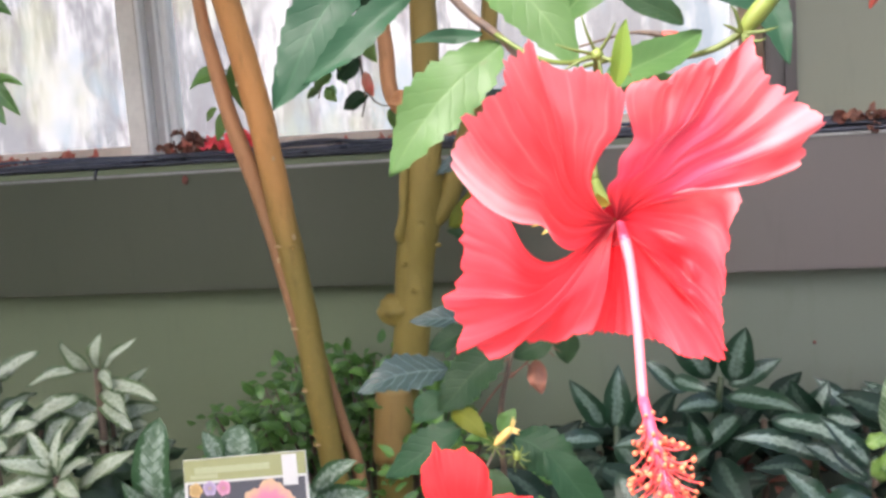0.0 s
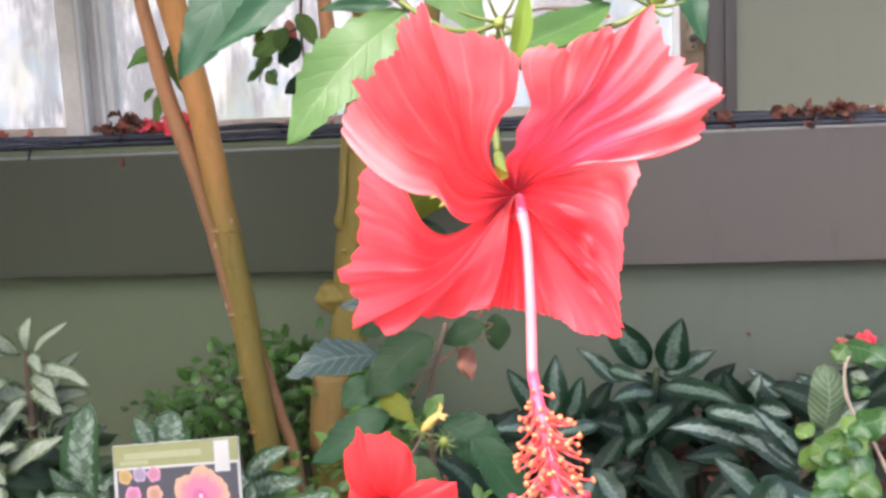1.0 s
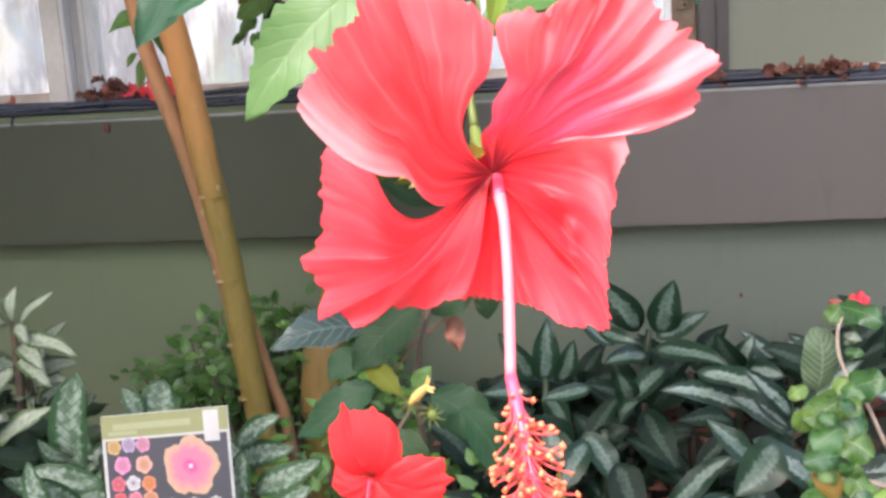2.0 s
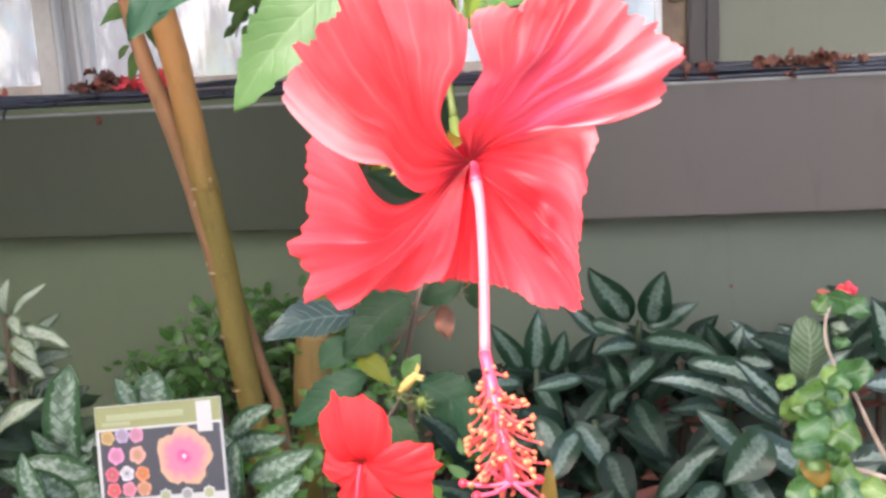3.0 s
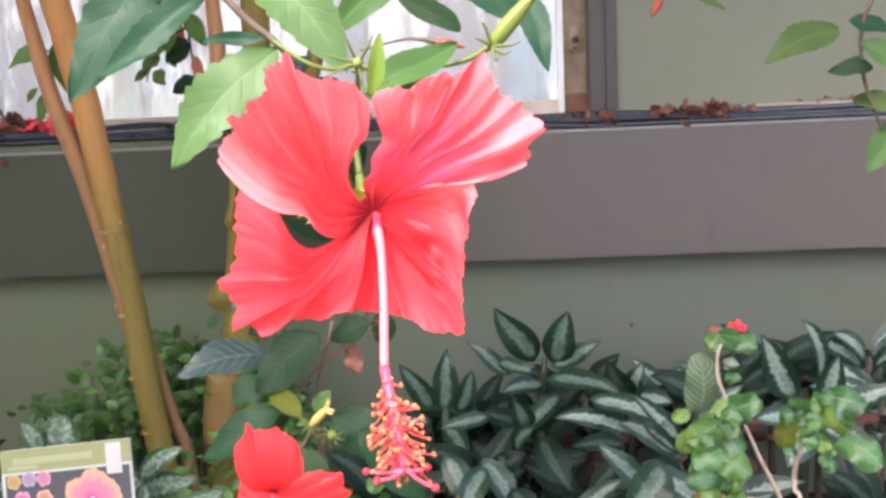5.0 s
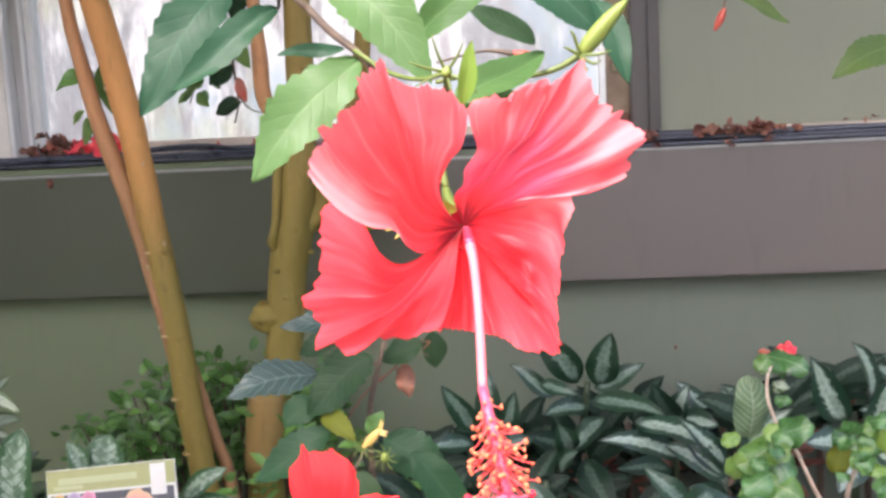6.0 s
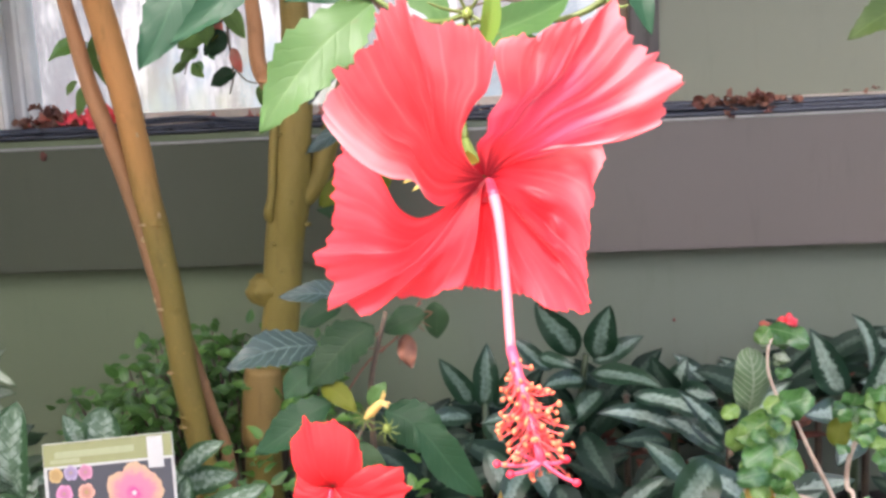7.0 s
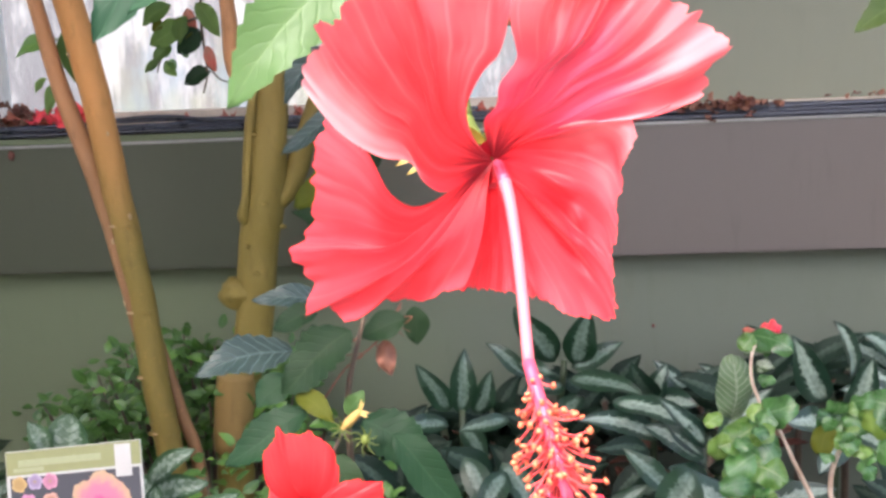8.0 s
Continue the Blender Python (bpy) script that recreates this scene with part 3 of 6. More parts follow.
for i in range(10):
    x = -4.5 + i * 1.0
    for (y0, z0), (y1, z1) in (((2.70, 2.57), (-1.7, 4.17)), ((-1.7, 4.17), (-6.08, 2.57))):
        solid("rafter", tube([(x, y0, z0, 0.03), (x, (y0 + y1) / 2, (z0 + z1) / 2, 0.03), (x, y1, z1, 0.03)], 4, 1), M_WHITE, None, "white painted roof rafter", "rafter", "roof rafters", "structure")


# bright hazy garden outside the windows
def backdrop():
    n = Nodes("bright_garden")
    v = n.coords("Object", (1, 1, 0.22))
    v2 = n.coords("Object", (1, 1, 0.6))
    a, b, c = n.noise(v, 2.6, 6.0, 0.7), n.noise(v2, 1.1, 4.0), n.noise(v, 6.0, 6.0, 0.7)
    col = n.mix(n.step(a, 0.44, 0.54), (1.0, 1.0, 1.0), (0.50, 0.50, 0.52))
    col = n.mix(n.math("MULTIPLY", n.step(n.noise(v2, 1.9, 5.0), 0.48, 0.6), 0.6), col, (0.55, 0.70, 0.80))
    col = n.mix(n.math("MULTIPLY", n.step(b, 0.5, 0.64), 0.5), col, (0.80, 0.80, 0.52))
    col = n.mix(n.math("MULTIPLY", n.step(c, 0.54, 0.66), 0.55), col, (0.40, 0.34, 0.36))
    col = n.mix(n.math("MULTIPLY", n.step(n.noise(v, 9.0, 6.0, 0.75), 0.56, 0.66), 0.6), col, (1.0, 1.0, 1.0))
    e = n.tree.nodes.new("ShaderNodeEmission")
    n.put(e.inputs[0], col)
    e.inputs[1].default_value = 0.255
    n.tree.links.new(e.outputs[0], n.out.inputs[0])
    bm = bmesh.new()
    bm.faces.new([bm.verts.new(p) for p in ((-9, 6.5, -1.5), (7, 6.5, -1.5), (7, 6.5, 5), (-9, 6.5, 5))])
    return solid("backdrop", bm, n.mat, None, "bright hazy garden seen through the windows", "backdrop", kind="structure")


backdrop()
solid("ground", box(-40, 40, 2.8, 60, -0.4, -0.2), M_LEAF_GROUND, None, "green lawn outside the glasshouse", "lawn", kind="structure")

# ---- cables on the ledge ----
random.seed(4)
for k in range(5):
    y, r, z = (2.508, 2.526, 2.545, 2.516, 2.536)[k], (0.0068, 0.0072, 0.0066, 0.0055, 0.006)[k], 0.9765 + (0.0 if k < 3 else 0.0105)
    pts = []
    for i in range(24):
        x = -2.2 + i * 0.17
        lift = 0.005 * max(0, math.sin(i * 1.3 + k * 2.1)) if k > 2 else 0.0
        pts.append((x, y + 0.003 * math.sin(i * 0.7 + k), z + r + lift + (0.018 if x < 0.13 else max(0.0, 0.018 * (1 - (x - 0.13) / 0.17))), r))
    solid("cable", tube(pts, 10, 5), M_CABLE, None, "black rubber cable lying along the window ledge", "cable", "cables on the ledge", smooth=True)
solid("cable", tube([(-0.95, 2.545, 1.022, 0.006), (-0.75, 2.54, 1.034, 0.006), (-0.6, 2.525, 1.020, 0.006), (-0.45, 2.512, 1.012, 0.006), (-0.25, 2.508, 1.018, 0.006), (0.0, 2.52, 1.02, 0.006)], 10, 8), M_CABLE, None, "black cable looping over the bundle on the ledge", "cable", "cables on the ledge", smooth=True)
for k, (y, z, r) in enumerate(((2.518, 1.011, 0.0042), (2.534, 1.0165, 0.0040), (2.547, 1.0225, 0.0045))):
    solid("cable", tube([(-2.2 + i * 0.15, y + 0.005 * math.sin(i * 0.9 + k * 2), z + 0.0035 * math.sin(i * 1.1 + k * 1.7), r) for i in range(16)], 8, 5), M_CABLE2, None, "thin slate-grey cable lying over the black bundle", "cable", "cables on the ledge", smooth=True)
for k, (y, z, r) in enumerate(((2.551, 1.004, 0.009), (2.530, 1.002, 0.008))):
    solid("cable", tube([(0.02 + i * 0.17, y + 0.003 * math.sin(i * 1.3 + k), z + 0.003 * math.sin(i * 0.8 + k * 2), r) for i in range(11)], 10, 5), M_CABLE, None, "black rubber cable lying on top of the bundle", "cable", "cables on the ledge", smooth=True)
solid("cable_tie", tube([(-1.375, 2.5, 0.968, 0.004), (-1.372, 2.497, 0.985, 0.004), (-1.37, 2.51, 1.0, 0.004)], 6, 4), M_CABLE, None, "black cable tie round the cables", "cable tie", smooth=True)


# ---- fallen petals and dry leaves on the ledge ----
def scrap(at, size, seed, tall=0.5):
    """A curled, crumpled petal or dry leaf."""
    random.seed(seed)
    an = random.uniform(0, 6.28)
    d = Vector((math.cos(an), math.sin(an) * 0.5, random.uniform(-0.1, 0.5) * tall))
    bm = leaf(Vector(at) - d * size / 2, Vector(at) + d * size / 2, size * random.uniform(0.5, 0.9), face=(random.uniform(-0.7, 0.7), random.uniform(-0.9, 0.1), 0.6), fold=random.uniform(0.2, 0.9), arch=random.uniform(-0.1, 0.3), wave=0.25, along=8, seed=seed, curl=random.uniform(-0.3, 0.9))
    return bm


def litter(name, label, material, spots, group):
    for i, (x, y, z, s) in enumerate(spots):
        solid(name, scrap((x, y, z), s, int(1000 * (x + 3) + i)), material, None, label, "litter", group, smooth=True)


random.seed(11)
heap = [(random.gauss(-1.11, 0.05), random.uniform(2.555, 2.63), 1.018 + abs(random.gauss(0, 0.020)), random.uniform(0.028, 0.052)) for _ in range(52)]
litter("dry_petal", "light brown dry petal in the heap on the sill", M_DRYLEAF, heap[::3], "dry petals in the window corner")
litter("dry_petal", "curled brown dry petal in the heap on the sill", M_LITTER, heap[1::3] + heap[2::3], "dry petals in the window corner")
litter("fallen_petal", "fresh red hibiscus petal lying on the sill", M_REDPETAL, [(random.gauss(-0.985, 0.03), random.uniform(2.535, 2.57), 1.025 + random.uniform(0, 0.035), 0.065) for _ in range(11)] + [(-1.395, 2.545, 1.0, 0.05), (-1.43, 2.54, 1.0, 0.04), (-0.475, 2.56, 1.02, 0.05), (-0.46, 2.55, 1.03, 0.04)], "red petals on the sill")
litter("faded_petal", "faded orange-red petal on the sill", M_LITTER2, [(random.uniform(-1.9, -1.42), random.uniform(2.56, 2.61), 1.022, random.uniform(0.035, 0.06)) for _ in range(20)] + [(random.gauss(-1.08, 0.05), random.uniform(2.55, 2.6), 1.03, 0.045) for _ in range(9)] + [(random.uniform(-0.75, -0.3), random.uniform(2.56, 2.62), 1.022, random.uniform(0.035, 0.06)) for _ in range(8)] + [(random.uniform(-0.25, 0.3), random.uniform(2.55, 2.62), 1.02, random.uniform(0.025, 0.05)) for _ in range(7)], "faded petals on the sill")
clump = [(random.gauss(0.63, 0.05), random.uniform(2.498, 2.52), 1.004 + abs(random.gauss(0, 0.008)), random.uniform(0.022, 0.044)) for _ in range(34)]
clump += [(random.uniform(0.5, 0.78), random.uniform(2.50, 2.53), 1.010, random.uniform(0.015, 0.03)) for _ in range(16)]
clump += [(random.gauss(0.40, 0.04), random.uniform(2.50, 2.53), 1.006, random.uniform(0.02, 0.04)) for _ in range(9)]
clump += [(x, 2.492, z, 0.024) for x, z in ((0.36, 0.985), (0.43, 0.975), (0.595, 0.985), (0.605, 0.972), (0.61, 0.995), (0.69, 0.982), (0.70, 0.99), (0.425, 0.985))]
clump += [(random.uniform(0.8, 1.6), random.uniform(2.53, 2.56), 1.02, 0.025) for _ in range(14)]
litter("dry_petal", "brown dry petal caught on the cables", M_LITTER, clump[::2], "dry petals by the post")
litter("dry_petal", "light brown dry petal caught on the cables", M_DRYLEAF, clump[1::2], "dry petals by the post")

# ---- hibiscus with two upright stems ----
shrub_a = thing("hibiscus_tree", (-0.6, 2.05, 0.0), "hibiscus with slender orange-brown leaning stems in the bed", "tree")
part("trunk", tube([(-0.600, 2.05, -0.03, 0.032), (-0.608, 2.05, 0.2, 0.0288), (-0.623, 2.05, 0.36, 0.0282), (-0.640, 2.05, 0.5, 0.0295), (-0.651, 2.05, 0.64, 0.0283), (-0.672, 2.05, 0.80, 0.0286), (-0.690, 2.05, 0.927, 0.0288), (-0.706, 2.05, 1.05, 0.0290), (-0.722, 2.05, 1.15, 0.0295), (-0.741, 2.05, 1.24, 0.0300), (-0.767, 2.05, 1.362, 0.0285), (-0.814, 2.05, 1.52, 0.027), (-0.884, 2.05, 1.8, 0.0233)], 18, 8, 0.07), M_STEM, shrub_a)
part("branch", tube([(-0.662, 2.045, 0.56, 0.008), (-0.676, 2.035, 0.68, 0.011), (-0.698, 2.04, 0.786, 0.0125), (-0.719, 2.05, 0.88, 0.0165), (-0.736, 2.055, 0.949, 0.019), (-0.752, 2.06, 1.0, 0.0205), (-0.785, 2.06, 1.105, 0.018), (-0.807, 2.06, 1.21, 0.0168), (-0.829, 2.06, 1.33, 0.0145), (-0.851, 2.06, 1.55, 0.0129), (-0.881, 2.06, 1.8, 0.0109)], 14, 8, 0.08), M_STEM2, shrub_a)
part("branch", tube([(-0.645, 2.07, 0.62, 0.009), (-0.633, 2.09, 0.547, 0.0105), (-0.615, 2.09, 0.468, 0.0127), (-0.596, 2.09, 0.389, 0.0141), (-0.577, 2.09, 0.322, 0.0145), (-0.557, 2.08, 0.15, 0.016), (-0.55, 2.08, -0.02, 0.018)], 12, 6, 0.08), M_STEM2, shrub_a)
for x, z, r in ((-0.650, 0.507, 0.0305), (-0.636, 0.405, 0.0295)):
    part("node", blob((x + 0.004, 2.05, z), (r, r * 1.02, 0.010), z, 0.12, 2), M_STEM, shrub_a, "swollen pale leaf-scar ring")
for x, z in ((-0.686, 0.67), (-0.700, 0.8), (-0.755, 1.18), (-0.69, 1.02), (-0.651, 0.59), (-0.66, 0.85)):
    part("leaf_scar", blob((x + 0.004, 2.030, z), (0.004, 0.006, 0.008), z, 0.3, 1), M_SCAR, shrub_a, "small pale bark scar")

for x, z in ((-0.650, 0.506), (-0.661, 0.646), (-0.680, 0.829), (-0.631, 0.382)):
    part("node", blob((x + 0.004, 2.05, z), (0.0300, 0.0300, 0.007), z * 7, 0.35, 3), M_STEM, shrub_a, "slightly raised ring on the stem")
    part("leaf_scar", blob((x - 0.010, 2.026, z + 0.002), (0.010, 0.004, 0.0035), z * 5, 0.4, 2), M_SCAR, shrub_a, "pale leaf scar")

# ---- thick olive trunk ----
shrub_b = thing("hibiscus_tree", (-0.51, 2.2, 0.0), "old olive-brown hibiscus trunk with a knobby burl", "tree")
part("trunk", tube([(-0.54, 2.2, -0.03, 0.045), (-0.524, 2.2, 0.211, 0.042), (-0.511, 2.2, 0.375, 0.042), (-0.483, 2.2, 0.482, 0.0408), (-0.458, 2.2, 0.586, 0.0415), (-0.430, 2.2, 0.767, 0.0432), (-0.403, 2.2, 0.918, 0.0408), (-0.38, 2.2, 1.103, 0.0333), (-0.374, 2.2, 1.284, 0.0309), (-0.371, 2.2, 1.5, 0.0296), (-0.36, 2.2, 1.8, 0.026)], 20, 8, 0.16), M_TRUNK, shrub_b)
part("burl", blob((-0.488, 2.19, 0.650, ), (0.036, 0.036, 0.034), 3.1, 0.45, 3), M_TRUNK, shrub_b, "rounded knobby burl")
part("knuckle", blob((-0.434, 2.185, 1.118), (0.027, 0.025, 0.024), 5.3, 0.45, 3), M_STEM2, shrub_b, "swollen joint of the side branch")
part("knuckle", blob((-0.395, 2.185, 1.122), (0.030, 0.028, 0.026), 2.3, 0.5, 3), M_TRUNK, shrub_b, "rough swollen bark at the joint")
part("stub", tube([(-0.515, 2.165, 0.30, 0.044), (-0.508, 2.165, 0.37, 0.045), (-0.500, 2.165, 0.44, 0.043), (-0.496, 2.165, 0.475, 0.041)], 12, 3, 0.12), M_STUB, shrub_b, "pale cut stub at the foot")
part("branch", tube([(-0.447, 2.19, 0.80, 0.008), (-0.457, 2.17, 0.823, 0.012), (-0.448, 2.165, 0.86, 0.010), (-0.441, 2.17, 0.923, 0.0098), (-0.425, 2.17, 1.045, 0.0098), (-0.405, 2.175, 1.12, 0.008)], 10, 5, 0.25), M_TRUNK, shrub_b, "thin brown branch against the trunk")
part("branch", tube([(-0.40, 2.2, 0.84, 0.022), (-0.356, 2.215, 0.889, 0.0249), (-0.315, 2.22, 1.0, 0.0224), (-0.282, 2.22, 1.086, 0.0212), (-0.254, 2.22, 1.17, 0.0199), (-0.236, 2.22, 1.254, 0.0187), (-0.2, 2.22, 1.6, 0.016)], 12, 6, 0.12), M_TRUNK, shrub_b)
part("branch", tube([(-0.391, 2.2, 1.106, 0.0161), (-0.442, 2.2, 1.112, 0.0173), (-0.463, 2.2, 1.156, 0.0185), (-0.463, 2.2, 1.24, 0.0173), (-0.469, 2.2, 1.36, 0.0148), (-0.47, 2.2, 1.7, 0.012)], 12, 6, 0.12), M_STEM2, shrub_b)
for x, y, z in ((-0.433, 2.158, 0.70), (-0.45, 2.16, 0.76), (-0.405, 2.16, 0.85), (-0.395, 2.166, 0.96), (-0.42, 2.168, 1.0), (-0.385, 2.17, 1.05), (-0.37, 2.166, 0.80), (-0.415, 2.17, 1.14), (-0.36, 2.17, 1.2)):
    part("leaf_scar", blob((x, y, z), (0.009, 0.006, 0.006), z * 3, 0.3, 1), M_TRUNK, shrub_b, "small raised bark scar")
for i, (b, t, w, m, teeth) in enumerate((
    ((-0.241, 2.1, 1.175), (-0.333, 2.08, 1.065), 0.064, M_LEAF_GREY, 0.12),
    ((-0.190, 2.10, 1.044), (-0.345, 2.08, 0.960), 0.056, M_LEAF_GREY, 0.10),
    ((-0.161, 2.12, 1.040), (-0.234, 2.12, 1.017), 0.036, M_LEAF_OLIVE, 0.00),
    ((-0.165, 2.10, 0.924), (-0.324, 2.08, 0.848), 0.122, M_LEAF_OLIVE, 0.00),
    ((-0.200, 2.07, 0.794), (-0.327, 2.06, 0.846), 0.056, M_LEAF_MID, 0.10),
    ((-0.153, 2.07, 1.037), (-0.186, 2.06, 0.958), 0.027, M_LEAF_GREY, 0.00),
    ((-0.142, 2.12, 0.989), (-0.181, 2.12, 0.894), 0.055, M_LEAF_MID, 0.10),
    ((-0.237, 2.12, 1.129), (-0.160, 2.10, 1.099), 0.032, M_LEAF_GREY, 0.00),
)):
    part("leaf", leaf(b, t, w, teeth=teeth, fold=0.25, arch=0.06, wave=0.08, seed=i), m, shrub_b)

# ---- fine leafy twigs hanging in front of the window ----
twigs = thing("leafy_twig", (-0.55, 2.3, 1.36), "thin hanging twig with small dark green leaves", "branch")
part("twig", tube([(-0.47, 2.2, 1.7, 0.006), (-0.50, 2.27, 1.62, 0.005), (-0.54, 2.3, 1.4, 0.004), (-0.553, 2.3, 1.25, 0.0035), (-0.548, 2.3, 1.14, 0.0025), (-0.56, 2.3, 1.09, 0.002)], 6, 5), M_TWIG, twigs)
part("twig", tube([(-0.553, 2.3, 1.26, 0.003), (-0.6, 2.3, 1.24, 0.0025), (-0.65, 2.3, 1.17, 0.002), (-0.662, 2.3, 1.14, 0.0015)], 6, 5), M_TWIG, twigs)
part("twig", tube([(-0.545, 2.3, 1.15, 0.0025), (-0.52, 2.3, 1.12, 0.002), (-0.488, 2.3, 1.11, 0.0015)], 6, 5), M_TWIG, twigs)
for i, (b, t, w) in enumerate((
    ((-0.618, 2.3, 1.287), (-0.688, 2.3, 1.245), 0.046), ((-0.583, 2.3, 1.240), (-0.675, 2.3, 1.201), 0.056),
    ((-0.557, 2.3, 1.232), (-0.612, 2.3, 1.180), 0.054), ((-0.562, 2.3, 1.29), (-0.513, 2.3, 1.213), 0.042),
    ((-0.655, 2.3, 1.168), (-0.690, 2.3, 1.140), 0.021), ((-0.641, 2.3, 1.166), (-0.618, 2.3, 1.130), 0.028),
    ((-0.541, 2.3, 1.139), (-0.604, 2.3, 1.112), 0.042), ((-0.489, 2.3, 1.108), (-0.484, 2.3, 1.055), 0.026),
    ((-0.593, 2.3, 1.30), (-0.641, 2.3, 1.36), 0.055), ((-0.63, 2.3, 1.20), (-0.662, 2.28, 1.16), 0.03),
    ((-0.55, 2.3, 1.33), (-0.50, 2.28, 1.37), 0.05), ((-0.585, 2.29, 1.262), (-0.60, 2.28, 1.20), 0.045),
)):
    part("leaf", leaf(b, t, w, fold=0.3, arch=0.08, wave=0.06, along=10, seed=i * 1.3, face=(0.3 * math.sin(i), -0.9, 0.3)), M_LEAF_DARK if i % 4 != 2 else M_LEAF_MID, twigs)
for i, (b, t, w) in enumerate((
    ((-0.6268, 2.3, 1.1997), (-0.6401, 2.3, 1.1721), 0.02),
    ((-0.6597, 2.3, 1.1628), (-0.6776, 2.3, 1.1431), 0.018),
    ((-0.6296, 2.3, 1.169), (-0.6184, 2.3, 1.1452), 0.018),
    ((-0.6447, 2.3, 1.1801), (-0.6616, 2.3, 1.1707), 0.014),
    ((-0.6012, 2.3, 1.1881), (-0.5895, 2.3, 1.1695), 0.018),
    ((-0.576, 2.3, 1.2328), (-0.602, 2.3, 1.2086), 0.034),
    ((-0.6383, 2.3, 1.2489), (-0.6665, 2.3, 1.2326), 0.036),
)):
    part("leaf", leaf(b, t, w, fold=0.3, arch=0.08, along=10, seed=i * 1.7 + 3), M_LEAF_VINE2 if i < 5 else M_LEAF_OLIVE, twigs)
part("leaf", leaf((-0.545, 2.3, 1.195), (-0.528, 2.3, 1.135), 0.026, along=10), M_LITTER2, twigs, "dried reddish leaf")
part("leaf", leaf((-0.585, 2.31, 1.28), (-0.572, 2.31, 1.20), 0.034, along=10), M_LITTER2, twigs, "dried reddish leaf")
for i, (b, t, w) in enumerate((((-0.80, 2.1, 1.214), (-0.893, 2.1, 1.182), 0.045), ((-0.79, 2.15, 1.25), (-0.772, 2.15, 1.105), 0.06), ((-0.832, 2.1, 1.136), (-0.860, 2.1, 1.107), 0.021), ((-0.815, 2.11, 1.13), (-0.838, 2.1, 1.06), 0.03))):
    part("leaf", leaf(b, t, w, fold=0.3, along=10, seed=i), M_LEAF_SHRUB if i == 0 else M_LEAF_DARK, shrub_a)
sprig = thing("leafy_twig", (-1.3, 1.9, 1.45), "leafy twig with small bright green leaves", "branch")
part("twig", tube([(-0.89, 2.05, 1.78, 0.006), (-1.1, 1.98, 1.76, 0.005), (-1.27, 1.9, 1.62, 0.004), (-1.28, 1.9, 1.4, 0.004), (-1.272, 1.9, 1.27, 0.003), (-1.265, 1.9, 1.2, 0.002)], 6, 5), M_TWIG, sprig)
for i, (b, t, w) in enumerate((((-1.266, 1.9, 1.275), (-1.186, 1.9, 1.148), 0.04), ((-1.28, 1.9, 1.42), (-1.176, 1.9, 1.353), 0.042), ((-1.27, 1.9, 1.235), (-1.17, 1.9, 1.211), 0.024), ((-1.27, 1.9, 1.21), (-1.215, 1.89, 1.13), 0.03))):
    part("leaf", leaf(b, t, w, fold=0.25, along=10, seed=i), M_LEAF_SHRUB, sprig)

# ---- leafy crowns of the two hibiscus trees, over the windows: unseen, added to shade the wall ----
for tree, (cx, cy, cz), (rx, ry, rz), count, seed in ((shrub_a, (-1.5, 1.5, 2.02), (1.25, 0.75, 0.36), 680, 5), (shrub_a, (-2.0, 1.35, 1.25), (0.6, 0.7, 0.7), 280, 15), (shrub_b, (-0.45, 2.0, 2.15), (0.45, 0.4, 0.32), 200, 6)):
    random.seed(seed)
    bm = bmesh.new()
    for k in range(count):
        d = Vector((random.gauss(0, 1), random.gauss(0, 1), random.gauss(0, 1))).normalized() * random.uniform(0.45, 1.0)
        c = Vector((cx + d.x * rx, cy + d.y * ry, cz + d.z * rz))
        an = random.uniform(0, 6.28)
        q = Vector((math.cos(an), math.sin(an), random.uniform(-0.9, 0.1))).normalized() * random.uniform(0.08, 0.14)
        leaf(c, c + q, random.uniform(0.05, 0.085), face=(random.gauss(0, 0.4), random.gauss(0, 0.4), 1), along=6, seed=k, bm=bm)
    part("crown", bm, M_LEAF_MID, tree, "unseen crown of toothed green leaves, added for shade")
    for k in range(7):
        an = k * 0.9
        top = Vector((cx + math.cos(an) * rx * 0.7, cy + math.sin(an) * ry * 0.7, cz + 0.1 * math.sin(k * 2.0)))
        root = Vector((-0.895, 2.05, 1.76)) if tree == shrub_a else Vector((-0.365, 2.2, 1.74))
        part("branch", tube([(*root, 0.014), (*(root.lerp(top, 0.5) + Vector((0, 0, 0.08))), 0.009), (*top, 0.004)], 7, 5, 0.1), M_STEM2, tree)


